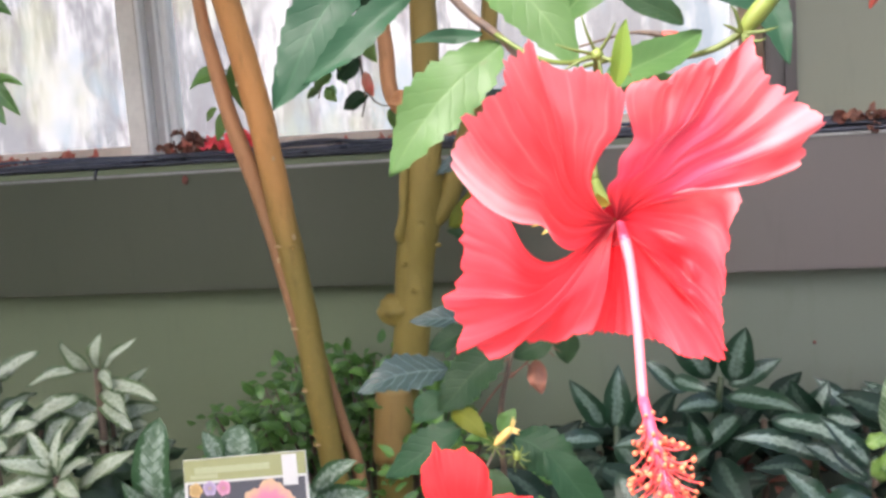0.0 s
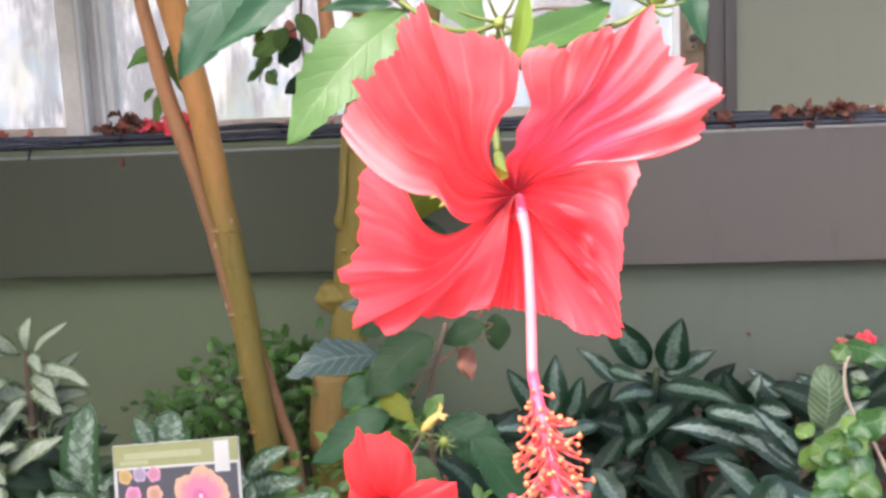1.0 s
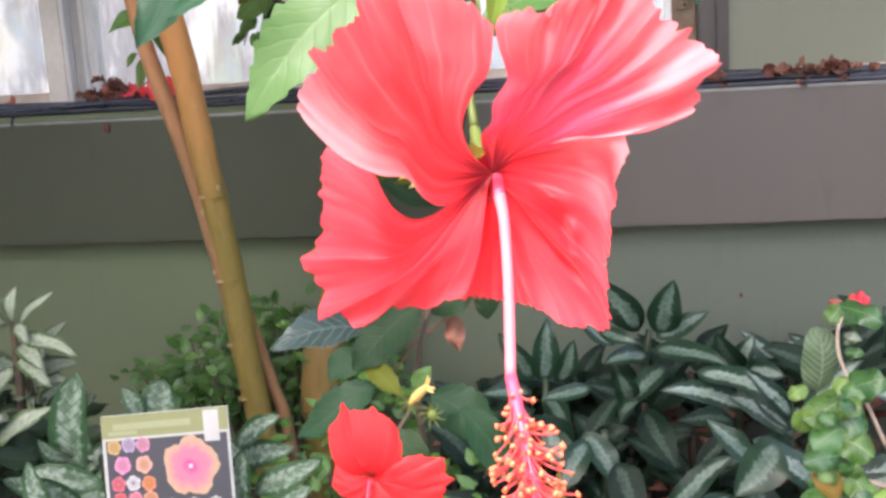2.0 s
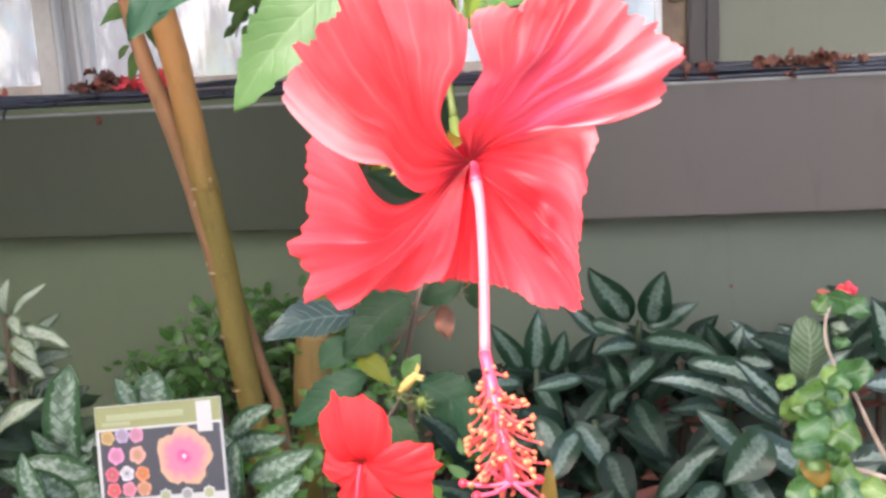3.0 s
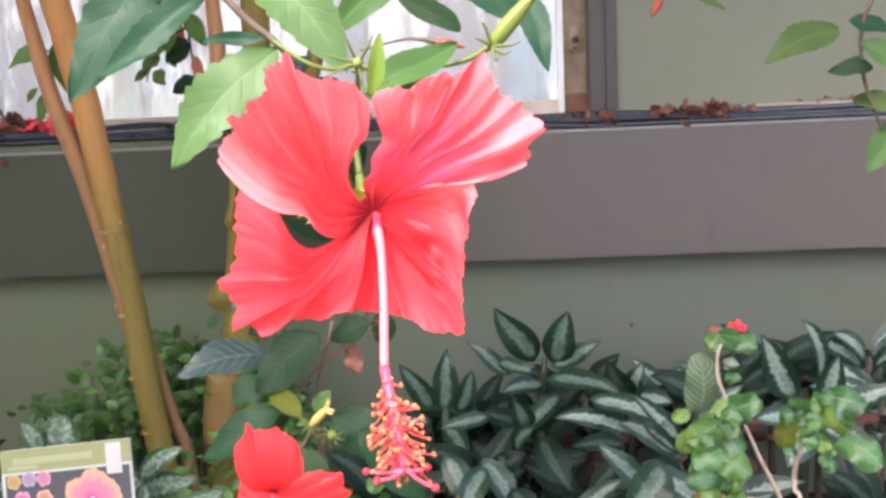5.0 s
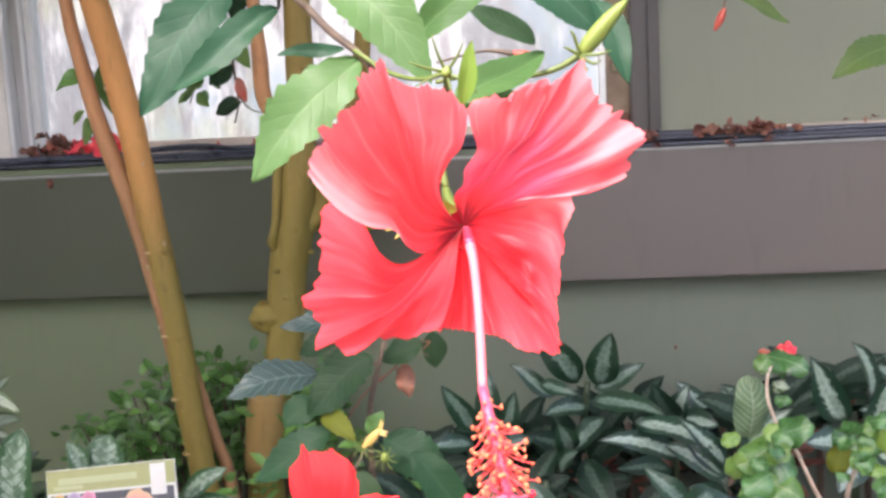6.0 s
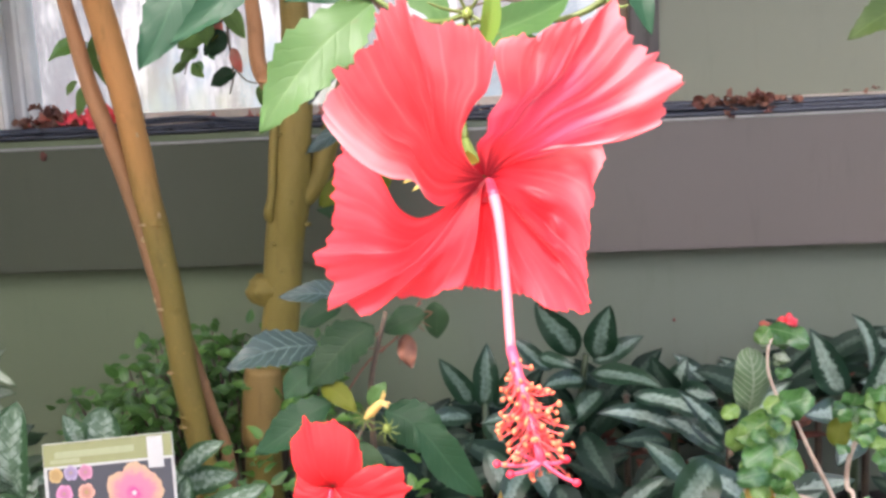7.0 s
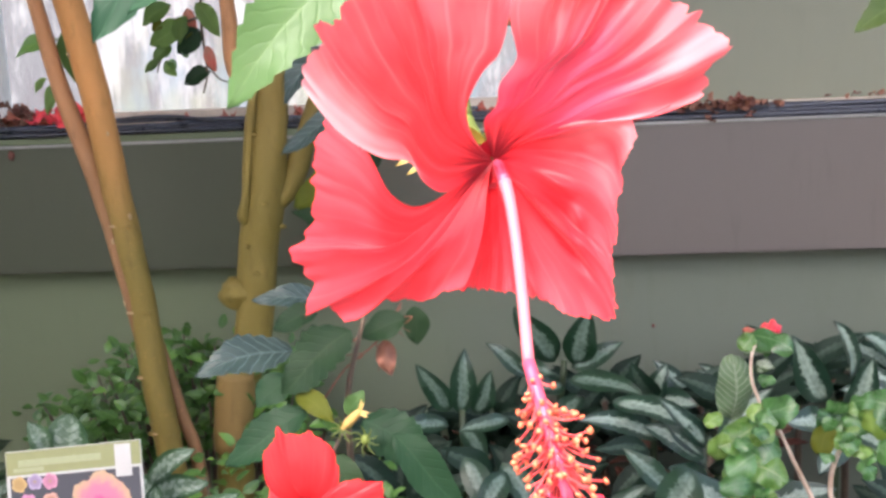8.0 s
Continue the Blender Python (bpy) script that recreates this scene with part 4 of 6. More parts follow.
# ---- hibiscus flowers ----
def petal(centre, scale, left, tip, right, rise, lean, ruffle, seed, frame_m, across=128, along=44, throat=9.0, lips=(0.0, 0.0), crease=1.0, nick=1.0, folds=()):
    """One petal, millimetres in the flower's own plane: left and right edge from the throat, and the outer edge between them.
    rise: how far the blade stands towards the viewer half way out; lean: the same at the two outer corners and the tip's middle.
    folds: rounded creases as (u, v, width, length, height)."""
    lv = even([(0, 0), *left], along + 1)
    rv = even([(0, 0), *right], along + 1)
    tu = 0.2 * even(tip, across + 1) + 0.8 * ragged(tip, across + 1)
    bm = bmesh.new()
    uvl = bm.loops.layers.uv.new("UVMap")
    rows = []
    for j in range(along + 1):
        v = j / along
        row = []
        for i in range(across + 1):
            u = i / across
            p = (1 - u) * lv[j] + u * rv[j] + v * tu[i] - v * ((1 - u) * tu[0] + u * tu[-1])
            depth = -throat * (1 - v) ** 3 + rise * 4 * v * (1 - v) * (0.35 + 0.65 * math.sin(math.pi * u))
            depth += v * v * ((1 - u) ** 2 * lean[0] + 2 * u * (1 - u) * lean[1] + u * u * lean[2])
            edge = max(v**3, abs(2 * u - 1) ** 6 * v)
            depth += 1.5 * ruffle * edge * (math.sin(u * 23 + seed) + 0.6 * math.sin(u * 41 + 2 * seed + v * 3))
            depth += lips[0] * max(0.0, v - 0.25) * 1.33 * max(0.0, 1 - u / 0.17) ** 2 + lips[1] * max(0.0, v - 0.25) * 1.33 * max(0.0, 1 - (1 - u) / 0.17) ** 2
            at = u + 0.07 * noise.noise(Vector((u * 3, v * 1.6, seed)))
            crest = 1 - 3.2 * math.sqrt(noise.noise(Vector((at * 9, v * 1.1 + seed, seed * 2))) ** 2 + 0.012)
            fine = 1 - 3.2 * math.sqrt(noise.noise(Vector((at * 27, v * 1.5 + seed, seed * 3 + 9))) ** 2 + 0.01)
            depth += crease * (0.85 * v**1.4 * crest + 0.22 * v**1.2 * fine + 0.6 * v * (1.15 - v) * math.sin(at * 12 + seed * 1.7))
            depth += 1.5 * v * noise.noise(Vector((u * 5, v * 4, seed * 3)))
            depth += sum(h * math.exp(-(((u - fu) / fw) ** 2) - ((v - fv) / fl) ** 2) for fu, fv, fw, fl, h in folds)
            tooth = abs((u * 21 + 1.6 * noise.noise(Vector((u * 7, seed, 2)))) % 1.0 - 0.5) * 2
            fray = v**14 * nick * (2.6 * noise.noise(Vector((u * 13, seed * 5, 0))) - 1.1 * tooth * (0.4 + abs(noise.noise(Vector((u * 9, seed, 7))))) + 1.2 * noise.noise(Vector((u * 60, seed * 5, 3))))
            n = Vector((p[0] * (1 - depth / 330) * (1 + fray * 0.02), depth, p[1] * (1 - depth / 330) * (1 + fray * 0.02)))
            w = Vector(centre) + frame_m @ Vector((n.x, -n.y, n.z)) * (scale * 0.001)
            row.append((bm.verts.new(w), (u, v)))
        rows.append(row)
    for r0, r1 in zip(rows, rows[1:]):
        for k in range(across):
            quad = (r0[k], r0[k + 1], r1[k + 1], r1[k])
            f = bm.faces.new([q[0] for q in quad])
            for loop, q in zip(f.loops, quad):
                loop[uvl].uv = q[1]
    bmesh.ops.remove_doubles(bm, verts=bm.verts, dist=1e-6)
    return bm


def ragged(points, count):
    """Count points at even arc length along the straight-sided line through the given ones."""
    c = np.array(points, float)
    s = np.r_[0, np.cumsum(np.linalg.norm(np.diff(c, axis=0), axis=1))]
    q = np.linspace(0, s[-1], count)
    return np.stack([np.interp(q, s, c[:, k]) for k in range(2)], 1)


FC = Vector((0.1253, 0.108, 1.0986))
flower = thing("hibiscus_flower", FC, "large open red hibiscus flower hanging from its twig", "flower")
turn = Matrix.Identity(3)
def bloom_petal(left, tip, right, rise, lean, ruffle, seed, lips, crease, red, folds=()):
    part("petal", petal(FC, 1.0, left, tip, right, rise, lean, ruffle, seed, turn, lips=lips, crease=crease, nick=1.15, folds=folds), red, flower)


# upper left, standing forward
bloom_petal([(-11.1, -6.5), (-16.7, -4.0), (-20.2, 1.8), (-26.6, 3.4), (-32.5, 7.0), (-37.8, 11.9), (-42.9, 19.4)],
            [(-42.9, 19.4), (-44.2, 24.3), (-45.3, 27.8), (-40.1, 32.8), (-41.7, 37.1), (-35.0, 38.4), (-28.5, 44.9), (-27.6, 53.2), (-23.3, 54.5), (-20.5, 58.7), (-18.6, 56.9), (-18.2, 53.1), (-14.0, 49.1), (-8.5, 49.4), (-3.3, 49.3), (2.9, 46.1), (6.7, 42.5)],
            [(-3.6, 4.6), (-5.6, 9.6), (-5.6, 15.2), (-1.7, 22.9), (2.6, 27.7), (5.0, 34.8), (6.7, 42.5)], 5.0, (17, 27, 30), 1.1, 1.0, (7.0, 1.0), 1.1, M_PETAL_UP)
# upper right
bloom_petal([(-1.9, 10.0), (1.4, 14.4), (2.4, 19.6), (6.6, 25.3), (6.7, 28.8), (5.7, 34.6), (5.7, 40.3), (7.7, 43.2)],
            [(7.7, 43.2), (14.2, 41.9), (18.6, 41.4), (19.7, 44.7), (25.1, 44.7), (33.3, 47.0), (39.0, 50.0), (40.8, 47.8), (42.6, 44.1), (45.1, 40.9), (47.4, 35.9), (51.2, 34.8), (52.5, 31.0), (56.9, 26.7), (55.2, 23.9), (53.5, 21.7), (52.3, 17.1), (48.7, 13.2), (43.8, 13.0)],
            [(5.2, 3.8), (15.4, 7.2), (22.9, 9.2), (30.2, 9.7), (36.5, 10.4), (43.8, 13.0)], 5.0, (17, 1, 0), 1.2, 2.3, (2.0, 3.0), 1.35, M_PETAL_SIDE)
# lower left, swept back
bloom_petal([(-5.0, -2.0), (-11.0, -6.5), (-15.6, -9.2), (-20.8, -10.0), (-26.2, -6.0), (-31.0, 3.6), (-36.8, 10.2), (-40.0, 14.5)],
            [(-40.0, 14.5), (-42.5, 8.5), (-43.9, -1.9), (-45.6, -13.2), (-48.7, -18.9), (-53.7, -21.0), (-49.4, -25.4), (-47.9, -29.9), (-49.8, -38.5), (-45.7, -37.2), (-38.8, -40.8), (-36.5, -40.0), (-35.0, -36.1), (-25.8, -34.8), (-19.3, -34.6), (-15.2, -33.0), (-8.7, -31.4)],
            [(-1.3, -4.5), (-3.1, -17.1), (-6.4, -27.2), (-8.7, -31.4)], 2.0, (-8, -19, -4), 0.8, 3.9, (1.0, 0.0), 0.6, M_PETAL)
# lower right, with its upper margin curled over and a crumpled fold
bloom_petal([(0.4, -4.4), (2.4, -12.0), (5.1, -22.0), (8.5, -31.1)],
            [(8.5, -31.1), (13.4, -35.3), (18.2, -38.6), (25.8, -39.8), (29.9, -40.1), (29.6, -35.2), (28.8, -28.9), (30.3, -17.6), (30.2, -10.3), (32.2, -1.6), (35.5, 6.0)],
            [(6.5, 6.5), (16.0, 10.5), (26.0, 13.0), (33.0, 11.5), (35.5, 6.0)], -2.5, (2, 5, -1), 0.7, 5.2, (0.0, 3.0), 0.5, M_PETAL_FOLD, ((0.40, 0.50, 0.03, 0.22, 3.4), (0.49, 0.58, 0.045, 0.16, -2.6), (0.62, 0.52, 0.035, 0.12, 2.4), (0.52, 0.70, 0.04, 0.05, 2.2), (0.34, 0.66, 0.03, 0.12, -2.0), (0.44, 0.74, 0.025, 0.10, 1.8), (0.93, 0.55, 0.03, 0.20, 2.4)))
# lowest, behind the column
bloom_petal([(-2.4, -4.6), (-6.4, -22.4), (-9.6, -31.6)],
            [(-9.2, -31.5), (-2.5, -32.5), (4.0, -33.2), (12.5, -36.0)],
            [(2.5, -4.7), (7.0, -19.8), (12.5, -36.0)], -4.0, (-6, -7, -7), 0.5, 6.4, (0.0, 0.0), 0.3, M_PETAL)
# the crimson throat in which the petals meet
bm = bmesh.new()
cup = []
for j in range(7):
    r = 7.5 * (j / 6)
    cup.append([bm.verts.new(FC + Vector((r * math.cos(a) * (1 + 0.10 * math.sin(5 * a)), 10.5 - 4.5 * (j / 6) ** 1.5, r * 0.85 * math.sin(a) * (1 + 0.10 * math.sin(5 * a)) - 1.0)) * 0.001) for a in (2 * math.pi * i / 30 for i in range(30))])
for r0, r1 in zip(cup, cup[1:]):
    for i in range(30):
        bm.faces.new((r0[i], r0[(i + 1) % 30], r1[(i + 1) % 30], r1[i]))
bmesh.ops.remove_doubles(bm, verts=bm.verts, dist=1e-6)
part("throat", bm, M_THROAT, flower, "dark crimson throat of the flower")
STYLE = [(0.1262, 0.119, 1.0985), (0.1282, 0.104, 1.0945), (0.1296, 0.098, 1.0884), (0.1311, 0.085, 1.0752), (0.1323, 0.068, 1.0592), (0.1362, 0.055, 1.0468), (0.1394, 0.046, 1.0365)]
part("style", tube([(*p, r) for p, r in zip(STYLE[1:5], (0.0016, 0.0014, 0.0013, 0.00128))], 12, 8, 0.02), M_STYLE, flower, "pale pink staminal column")
part("style", tube([(*p, r) for p, r in zip(STYLE[4:], (0.0014, 0.0015, 0.0012))], 12, 8, 0.03), M_STYLE2, flower, "rose-red lower column")
part("style", tube([(*p, r) for p, r in zip(STYLE[:2], (0.0012, 0.0016))], 12, 4), M_STYLE2, flower, "red foot of the column")
random.seed(21)
column = even(STYLE[4:], 60)
axis = Vector(STYLE[-1]) - Vector(STYLE[4])
axis.normalize()
e1 = axis.orthogonal().normalized()
e2 = axis.cross(e1)
anther_meshes = []
for k in range(4):
    bm = blob((0, 0, 0), (0.00125, 0.00085, 0.00075), k * 3.7, 0.9, 2)
    for f in bm.faces:
        f.smooth = True
    me = bpy.data.meshes.new("anther")
    bm.to_mesh(me), bm.free(), me.materials.append(M_ANTHER)
    anther_meshes.append(me)
for k in range(120):
    s = ((k + random.random()) / 120) ** 0.85
    root = Vector(column[int(s * 48) + 2])
    an = k * 2.399
    side = e1 * math.cos(an) + e2 * math.sin(an)
    reach = random.uniform(0.0042, 0.0090) * (1.0 - 0.2 * abs(s - 0.6)) * (0.45 + 0.6 * min(1.0, s / 0.6))
    end = root + side * reach + axis * random.uniform(0.002, 0.0085) + Vector((0, 0, -0.0012))
    mid = root.lerp(end, 0.5) + axis * 0.0009
    part("filament", tube([(*root, 0.00030), (*mid, 0.00024), (*end, 0.00020)], 5, 3), M_FILAMENT, flower)
    place("anther", anther_meshes[k % 4], Matrix.Translation(end) @ Euler((k, k * 2.0, k * 3.0)).to_matrix().to_4x4() @ Matrix.Scale(random.uniform(0.44, 0.66) + 0.12 * s, 4), flower)
tipv = Vector(STYLE[-1])
for p in ((0.1285, 0.046, 1.0362), (0.1318, 0.042, 1.0350), (0.1338, 0.052, 1.0370), (0.1452, 0.047, 1.0366), (0.1475, 0.044, 1.0318)):
    q = Vector(p)
    lobe = part("stigma_branch", tube([(*tipv, 0.00065), (*(tipv.lerp(q, 0.5) + axis * 0.0008), 0.0005), (*q, 0.00045)], 7, 5), M_STYLE2, flower)
    part("stigma", blob(q, (0.0011, 0.0011, 0.0010), p[0] * 90, 0.2, 2), M_STIGMA, lobe, "round velvety red stigma")
part("calyx", tube([(0.1256, 0.118, 1.0992, 0.0020), (0.1236, 0.126, 1.1006, 0.0025), (0.1203, 0.134, 1.1036, 0.0022), (0.1182, 0.141, 1.1085, 0.0015)], 12, 5, 0.06), M_CALYX, flower, "yellow-green calyx tube")
for k, (dx, dz) in enumerate(((-0.006, 0.0025), (0.002, 0.002), (-0.005, -0.002), (0.006, 0.0))):
    part("sepal", leaf((0.1240 + dx * 0.3, 0.130, 1.102), (0.1225 + dx, 0.117, 1.1035 + dz), 0.0030, fold=0.4, along=8, seed=k), M_CALYX, flower, "pointed yellow-green sepal")
for base, end in (((-8, 14, 3), (-22, 6, -2.6)), ((-8, 15, 4), (-25, 8, -0.4)), ((-3, 14, 4), (-5.5, 8, 9))):
    part("sepal", leaf(FC + Vector(base) * 0.001, FC + Vector(end) * 0.001, 0.0036, fold=0.3, wave=0.1, along=10, seed=base[0]), M_SEPAL, flower, "yellowing bent sepal")
part("pedicel", tube([(0.1184, 0.141, 1.1078, 0.0013), (0.1168, 0.145, 1.124, 0.0010), (0.1200, 0.138, 1.140, 0.0010), (0.1214, 0.132, 1.1476, 0.0013)], 8, 5), M_CALYX, flower)

# ---- the flowering branch overhead ----
branch = thing("hibiscus_branch", (0.05, 0.16, 1.2), "overhanging hibiscus branch with toothed green leaves and buds", "branch")
part("twig", tube([(-0.4411, 2.5161, 1.8463, 0.012), (-0.32, 1.75, 1.88, 0.009), (-0.18, 0.9, 1.72, 0.006), (-0.06, 0.36, 1.45, 0.0036), (-0.015, 0.24, 1.33, 0.0026), (0.035, 0.18, 1.225, 0.0020), (0.0636, 0.16, 1.1819, 0.0016), (0.0712, 0.16, 1.1726, 0.0015), (0.0789, 0.16, 1.1642, 0.0015), (0.0877, 0.16, 1.1567, 0.0014), (0.0945, 0.158, 1.1488, 0.0013)], 8, 6, 0.1), M_TWIG, branch)
part("twig", tube([(0.0860, 0.160, 1.158, 0.0009), (0.10, 0.15, 1.149, 0.0008), (0.112, 0.137, 1.146, 0.0008), (0.1214, 0.13, 1.1476, 0.0010)], 8, 6), M_CALYX, branch, "green flower stalk")
part("twig", tube([(0.115, 0.16, 1.145, 0.0008), (0.1347, 0.17, 1.1482, 0.0009), (0.147, 0.17, 1.1458, 0.001), (0.1573, 0.17, 1.1476, 0.0011), (0.1657, 0.17, 1.1518, 0.0013)], 8, 6), M_CALYX, branch, "curved green bud stalk")
part("node", blob((0.1214, 0.13, 1.1476), (0.0019, 0.0019, 0.0021), 1.3, 0.3, 2), M_BUD, branch, "round brownish green node")
for dx, dz in ((-0.012, 0.004), (-0.010, -0.004), (0.010, -0.007), (0.002, -0.012), (-0.004, 0.012), (0.006, 0.009)):
    part("bract", tube([(0.1214, 0.13, 1.1476, 0.0006), (0.1214 + dx * 0.6, 0.128, 1.1476 + dz * 0.5, 0.0005), (0.1214 + dx, 0.127, 1.1476 + dz, 0.0002)], 5, 4), M_CALYX, branch)
part("bud", tube([(0.1655, 0.17, 1.1512, 0.0014), (0.1678, 0.17, 1.1540, 0.0027), (0.1712, 0.17, 1.1580, 0.0032), (0.1758, 0.17, 1.1630, 0.0029), (0.1803, 0.17, 1.1676, 0.0019), (0.1832, 0.17, 1.1704, 0.0005)], 12, 6, 0.06), M_BUD, branch, "plump yellow-green flower bud")
for dx, dz in ((-0.003, 0.007), (0.006, -0.003), (0.009, 0.0), (-0.005, 0.002), (0.002, -0.005)):
    part("bract", tube([(0.1660, 0.168, 1.1518, 0.0007), (0.1660 + dx * 0.7, 0.166, 1.1518 + dz, 0.0006), (0.1660 + dx * 1.2, 0.165, 1.1528 + dz * 1.1, 0.0002)], 5, 4), M_CALYX, branch)
part("bud", tube([(0.108, 0.24, 1.154, 0.0005), (0.1254, 0.25, 1.1580, 0.0006), (0.1338, 0.25, 1.1578, 0.0010), (0.141, 0.25, 1.1562, 0.0016)], 10, 5), M_TWIG, branch, "thin brownish bud stalk")
part("bud", tube([(0.1402, 0.25, 1.1565, 0.0015), (0.146, 0.25, 1.1554, 0.0020), (0.1532, 0.25, 1.1534, 0.0005)], 10, 5), M_BUDRED, branch, "red tip of the thin bud")
NEAR_LEAVES = (
    ((0.0880, 0.160, 1.1545), (0.0515, 0.140, 1.1140), 0.0245, M_LEAF_LIGHT, 0.12, 0.05, 0.2),
    ((0.0120, 0.270, 1.1960), (-0.0235, 0.240, 1.1370), 0.0290, M_LEAF_BLUE, 0.10, 0.06, 0.14),
    ((0.0390, 0.250, 1.1815), (-0.0060, 0.230, 1.1470), 0.0165, M_LEAF_BLUE, 0.24, 0.05, 0.16),
    ((0.0760, 0.180, 1.1900), (0.1135, 0.160, 1.1440), 0.0240, M_LEAF_LIGHT, 0.14, 0.06, 0.14),
    ((0.1000, 0.220, 1.1620), (0.1420, 0.220, 1.1890), 0.0160, M_LEAF_LIGHT, 0.20, 0.06, 0.08),
    ((0.0760, 0.200, 1.1600), (0.0490, 0.200, 1.1590), 0.0060, M_LEAF_BLUE, 0.30, 0.08, 0.0),
)
FAR_LEAVES = (
    ((0.1220, 0.140, 1.1370), (0.1535, 0.170, 1.1535), 0.0130, M_LEAF_LIGHT, 0.25, 0.06, 0.08),
    ((0.1200, 0.145, 1.1350), (0.1440, 0.165, 1.1400), 0.0090, M_LEAF_LIGHT, 0.25, 0.06, 0.08),
    ((0.1265, 0.120, 1.1370), (0.1308, 0.120, 1.1570), 0.0058, M_LEAF_BRIGHT, 0.45, 0.03, 0.0),
    ((0.1500, 0.300, 1.1620), (0.1170, 0.300, 1.1830), 0.0125, M_LEAF_MID, 0.25, 0.05, 0.08),
    ((0.1470, 0.260, 1.1900), (0.1775, 0.250, 1.1620), 0.0195, M_LEAF_BLUE, 0.18, 0.06, 0.10),
    ((0.1770, 0.280, 1.1800), (0.1905, 0.260, 1.1410), 0.0140, M_LEAF_BLUE, 0.20, 0.06, 0.10),
)
for i, (b, t, w, m, fold, arch, teeth) in enumerate(NEAR_LEAVES + FAR_LEAVES):
    part("leaf", leaf(b, t, w, face=(0.05, -0.9, 0.35), fold=fold, arch=arch, wave=0.05, teeth=teeth, tooth_count=9, along=36, seed=i * 0.9), m, branch)
part("twig", tube([(0.0636, 0.162, 1.1819, 0.0010), (0.05, 0.21, 1.187, 0.0008), (0.0390, 0.25, 1.1815, 0.0008)], 6, 4), M_TWIG, branch)
part("twig", tube([(0.05, 0.21, 1.187, 0.0008), (0.03, 0.25, 1.197, 0.0008), (0.012, 0.27, 1.196, 0.0008)], 6, 4), M_TWIG, branch)

for ob in (flower, branch):
    settle(ob, FC, (0.1251, 0.119, 1.0970), 0.86)

# ---- twig with leaves at the other side ----
side_twig = thing("hibiscus_branch", (0.46, 0.66, 1.25), "hanging hibiscus twig with toothed leaves and a red bud", "branch")
part("twig", tube([(-0.2395, 2.4907, 1.6489, 0.010), (0.1, 1.8, 1.75, 0.008), (0.45, 1.1, 1.62, 0.005), (0.52, 0.72, 1.36, 0.0032), (0.48, 0.665, 1.22, 0.0022), (0.458, 0.66, 1.165, 0.0018), (0.462, 0.665, 1.12, 0.0015), (0.478, 0.67, 1.08, 0.0012)], 7, 6), M_TWIG, side_twig)
part("twig", tube([(0.48, 0.665, 1.22, 0.0016), (0.38, 0.66, 1.225, 0.0013), (0.31, 0.66, 1.208, 0.0011), (0.300, 0.66, 1.192, 0.0009)], 7, 6), M_TWIG, side_twig)
part("bud", tube([(0.3015, 0.66, 1.196, 0.0015), (0.299, 0.66, 1.190, 0.0032), (0.296, 0.66, 1.184, 0.0028), (0.2935, 0.66, 1.179, 0.0008)], 9, 4), M_BUDRED, side_twig, "small red flower bud")
for i, (b, t, w, m) in enumerate((
    ((0.439, 0.66, 1.162), (0.375, 0.63, 1.138), 0.030, M_LEAF_SIDE), ((0.467, 0.66, 1.131), (0.431, 0.66, 1.128), 0.017, M_LEAF_MID),
    ((0.447, 0.66, 1.168), (0.480, 0.66, 1.158), 0.018, M_LEAF_BLUE), ((0.457, 0.68, 1.106), (0.490, 0.66, 1.095), 0.020, M_LEAF_SIDE),
    ((0.491, 0.68, 1.085), (0.465, 0.66, 1.046), 0.027, M_LEAF_LIGHT), ((0.308, 0.66, 1.207), (0.351, 0.66, 1.181), 0.013, M_LEAF_SIDE),
    ((0.455, 0.66, 1.15), (0.50, 0.65, 1.125), 0.022, M_LEAF_LIGHT),
)):
    part("leaf", leaf(b, t, w, face=(0.0, -0.8, 0.5), fold=0.2, arch=0.06, teeth=0.16, along=30, seed=i), m, side_twig)

settle(side_twig, (0.44, 0.66, 1.15), (0.398, 0.604, 1.141), 0.88)

# ---- second flower and the leaves round it ----
F2 = Vector((-0.0443, 0.66, 0.7723))
low_branch = thing("hibiscus_branch", (-0.03, 0.84, 0.75), "lower hibiscus branch with dark toothed leaves and yellow buds", "branch")
part("twig", tube([(-0.1272, 1.348, -0.1667, 0.008), (-0.07, 1.05, 0.4, 0.006), (-0.04, 0.9, 0.7, 0.004), (-0.03, 0.84, 0.82, 0.003), (-0.01, 0.84, 0.90, 0.0022)], 8, 7, 0.1), M_TWIG, low_branch)
part("twig", tube([(-0.03, 0.85, 0.80, 0.002), (-0.03, 0.76, 0.80, 0.0016), (-0.0443, 0.69, 0.785, 0.0014)], 7, 5), M_TWIG, low_branch)
part("twig", tube([(0.02, 0.9, 0.90, 0.0012), (0.0, 0.86, 0.872, 0.0012), (-0.03, 0.84, 0.85, 0.0012), (-0.05, 0.82, 0.825, 0.001)], 6, 4), M_DRYLEAF, low_branch, "thin reddish side twig")
part("twig", tube([(0.02, 0.9, 0.895, 0.001), (-0.005, 0.86, 0.885, 0.001), (-0.035, 0.84, 0.868, 0.001)], 6, 4), M_DRYLEAF, low_branch, "thin reddish side twig")
random.seed(77)
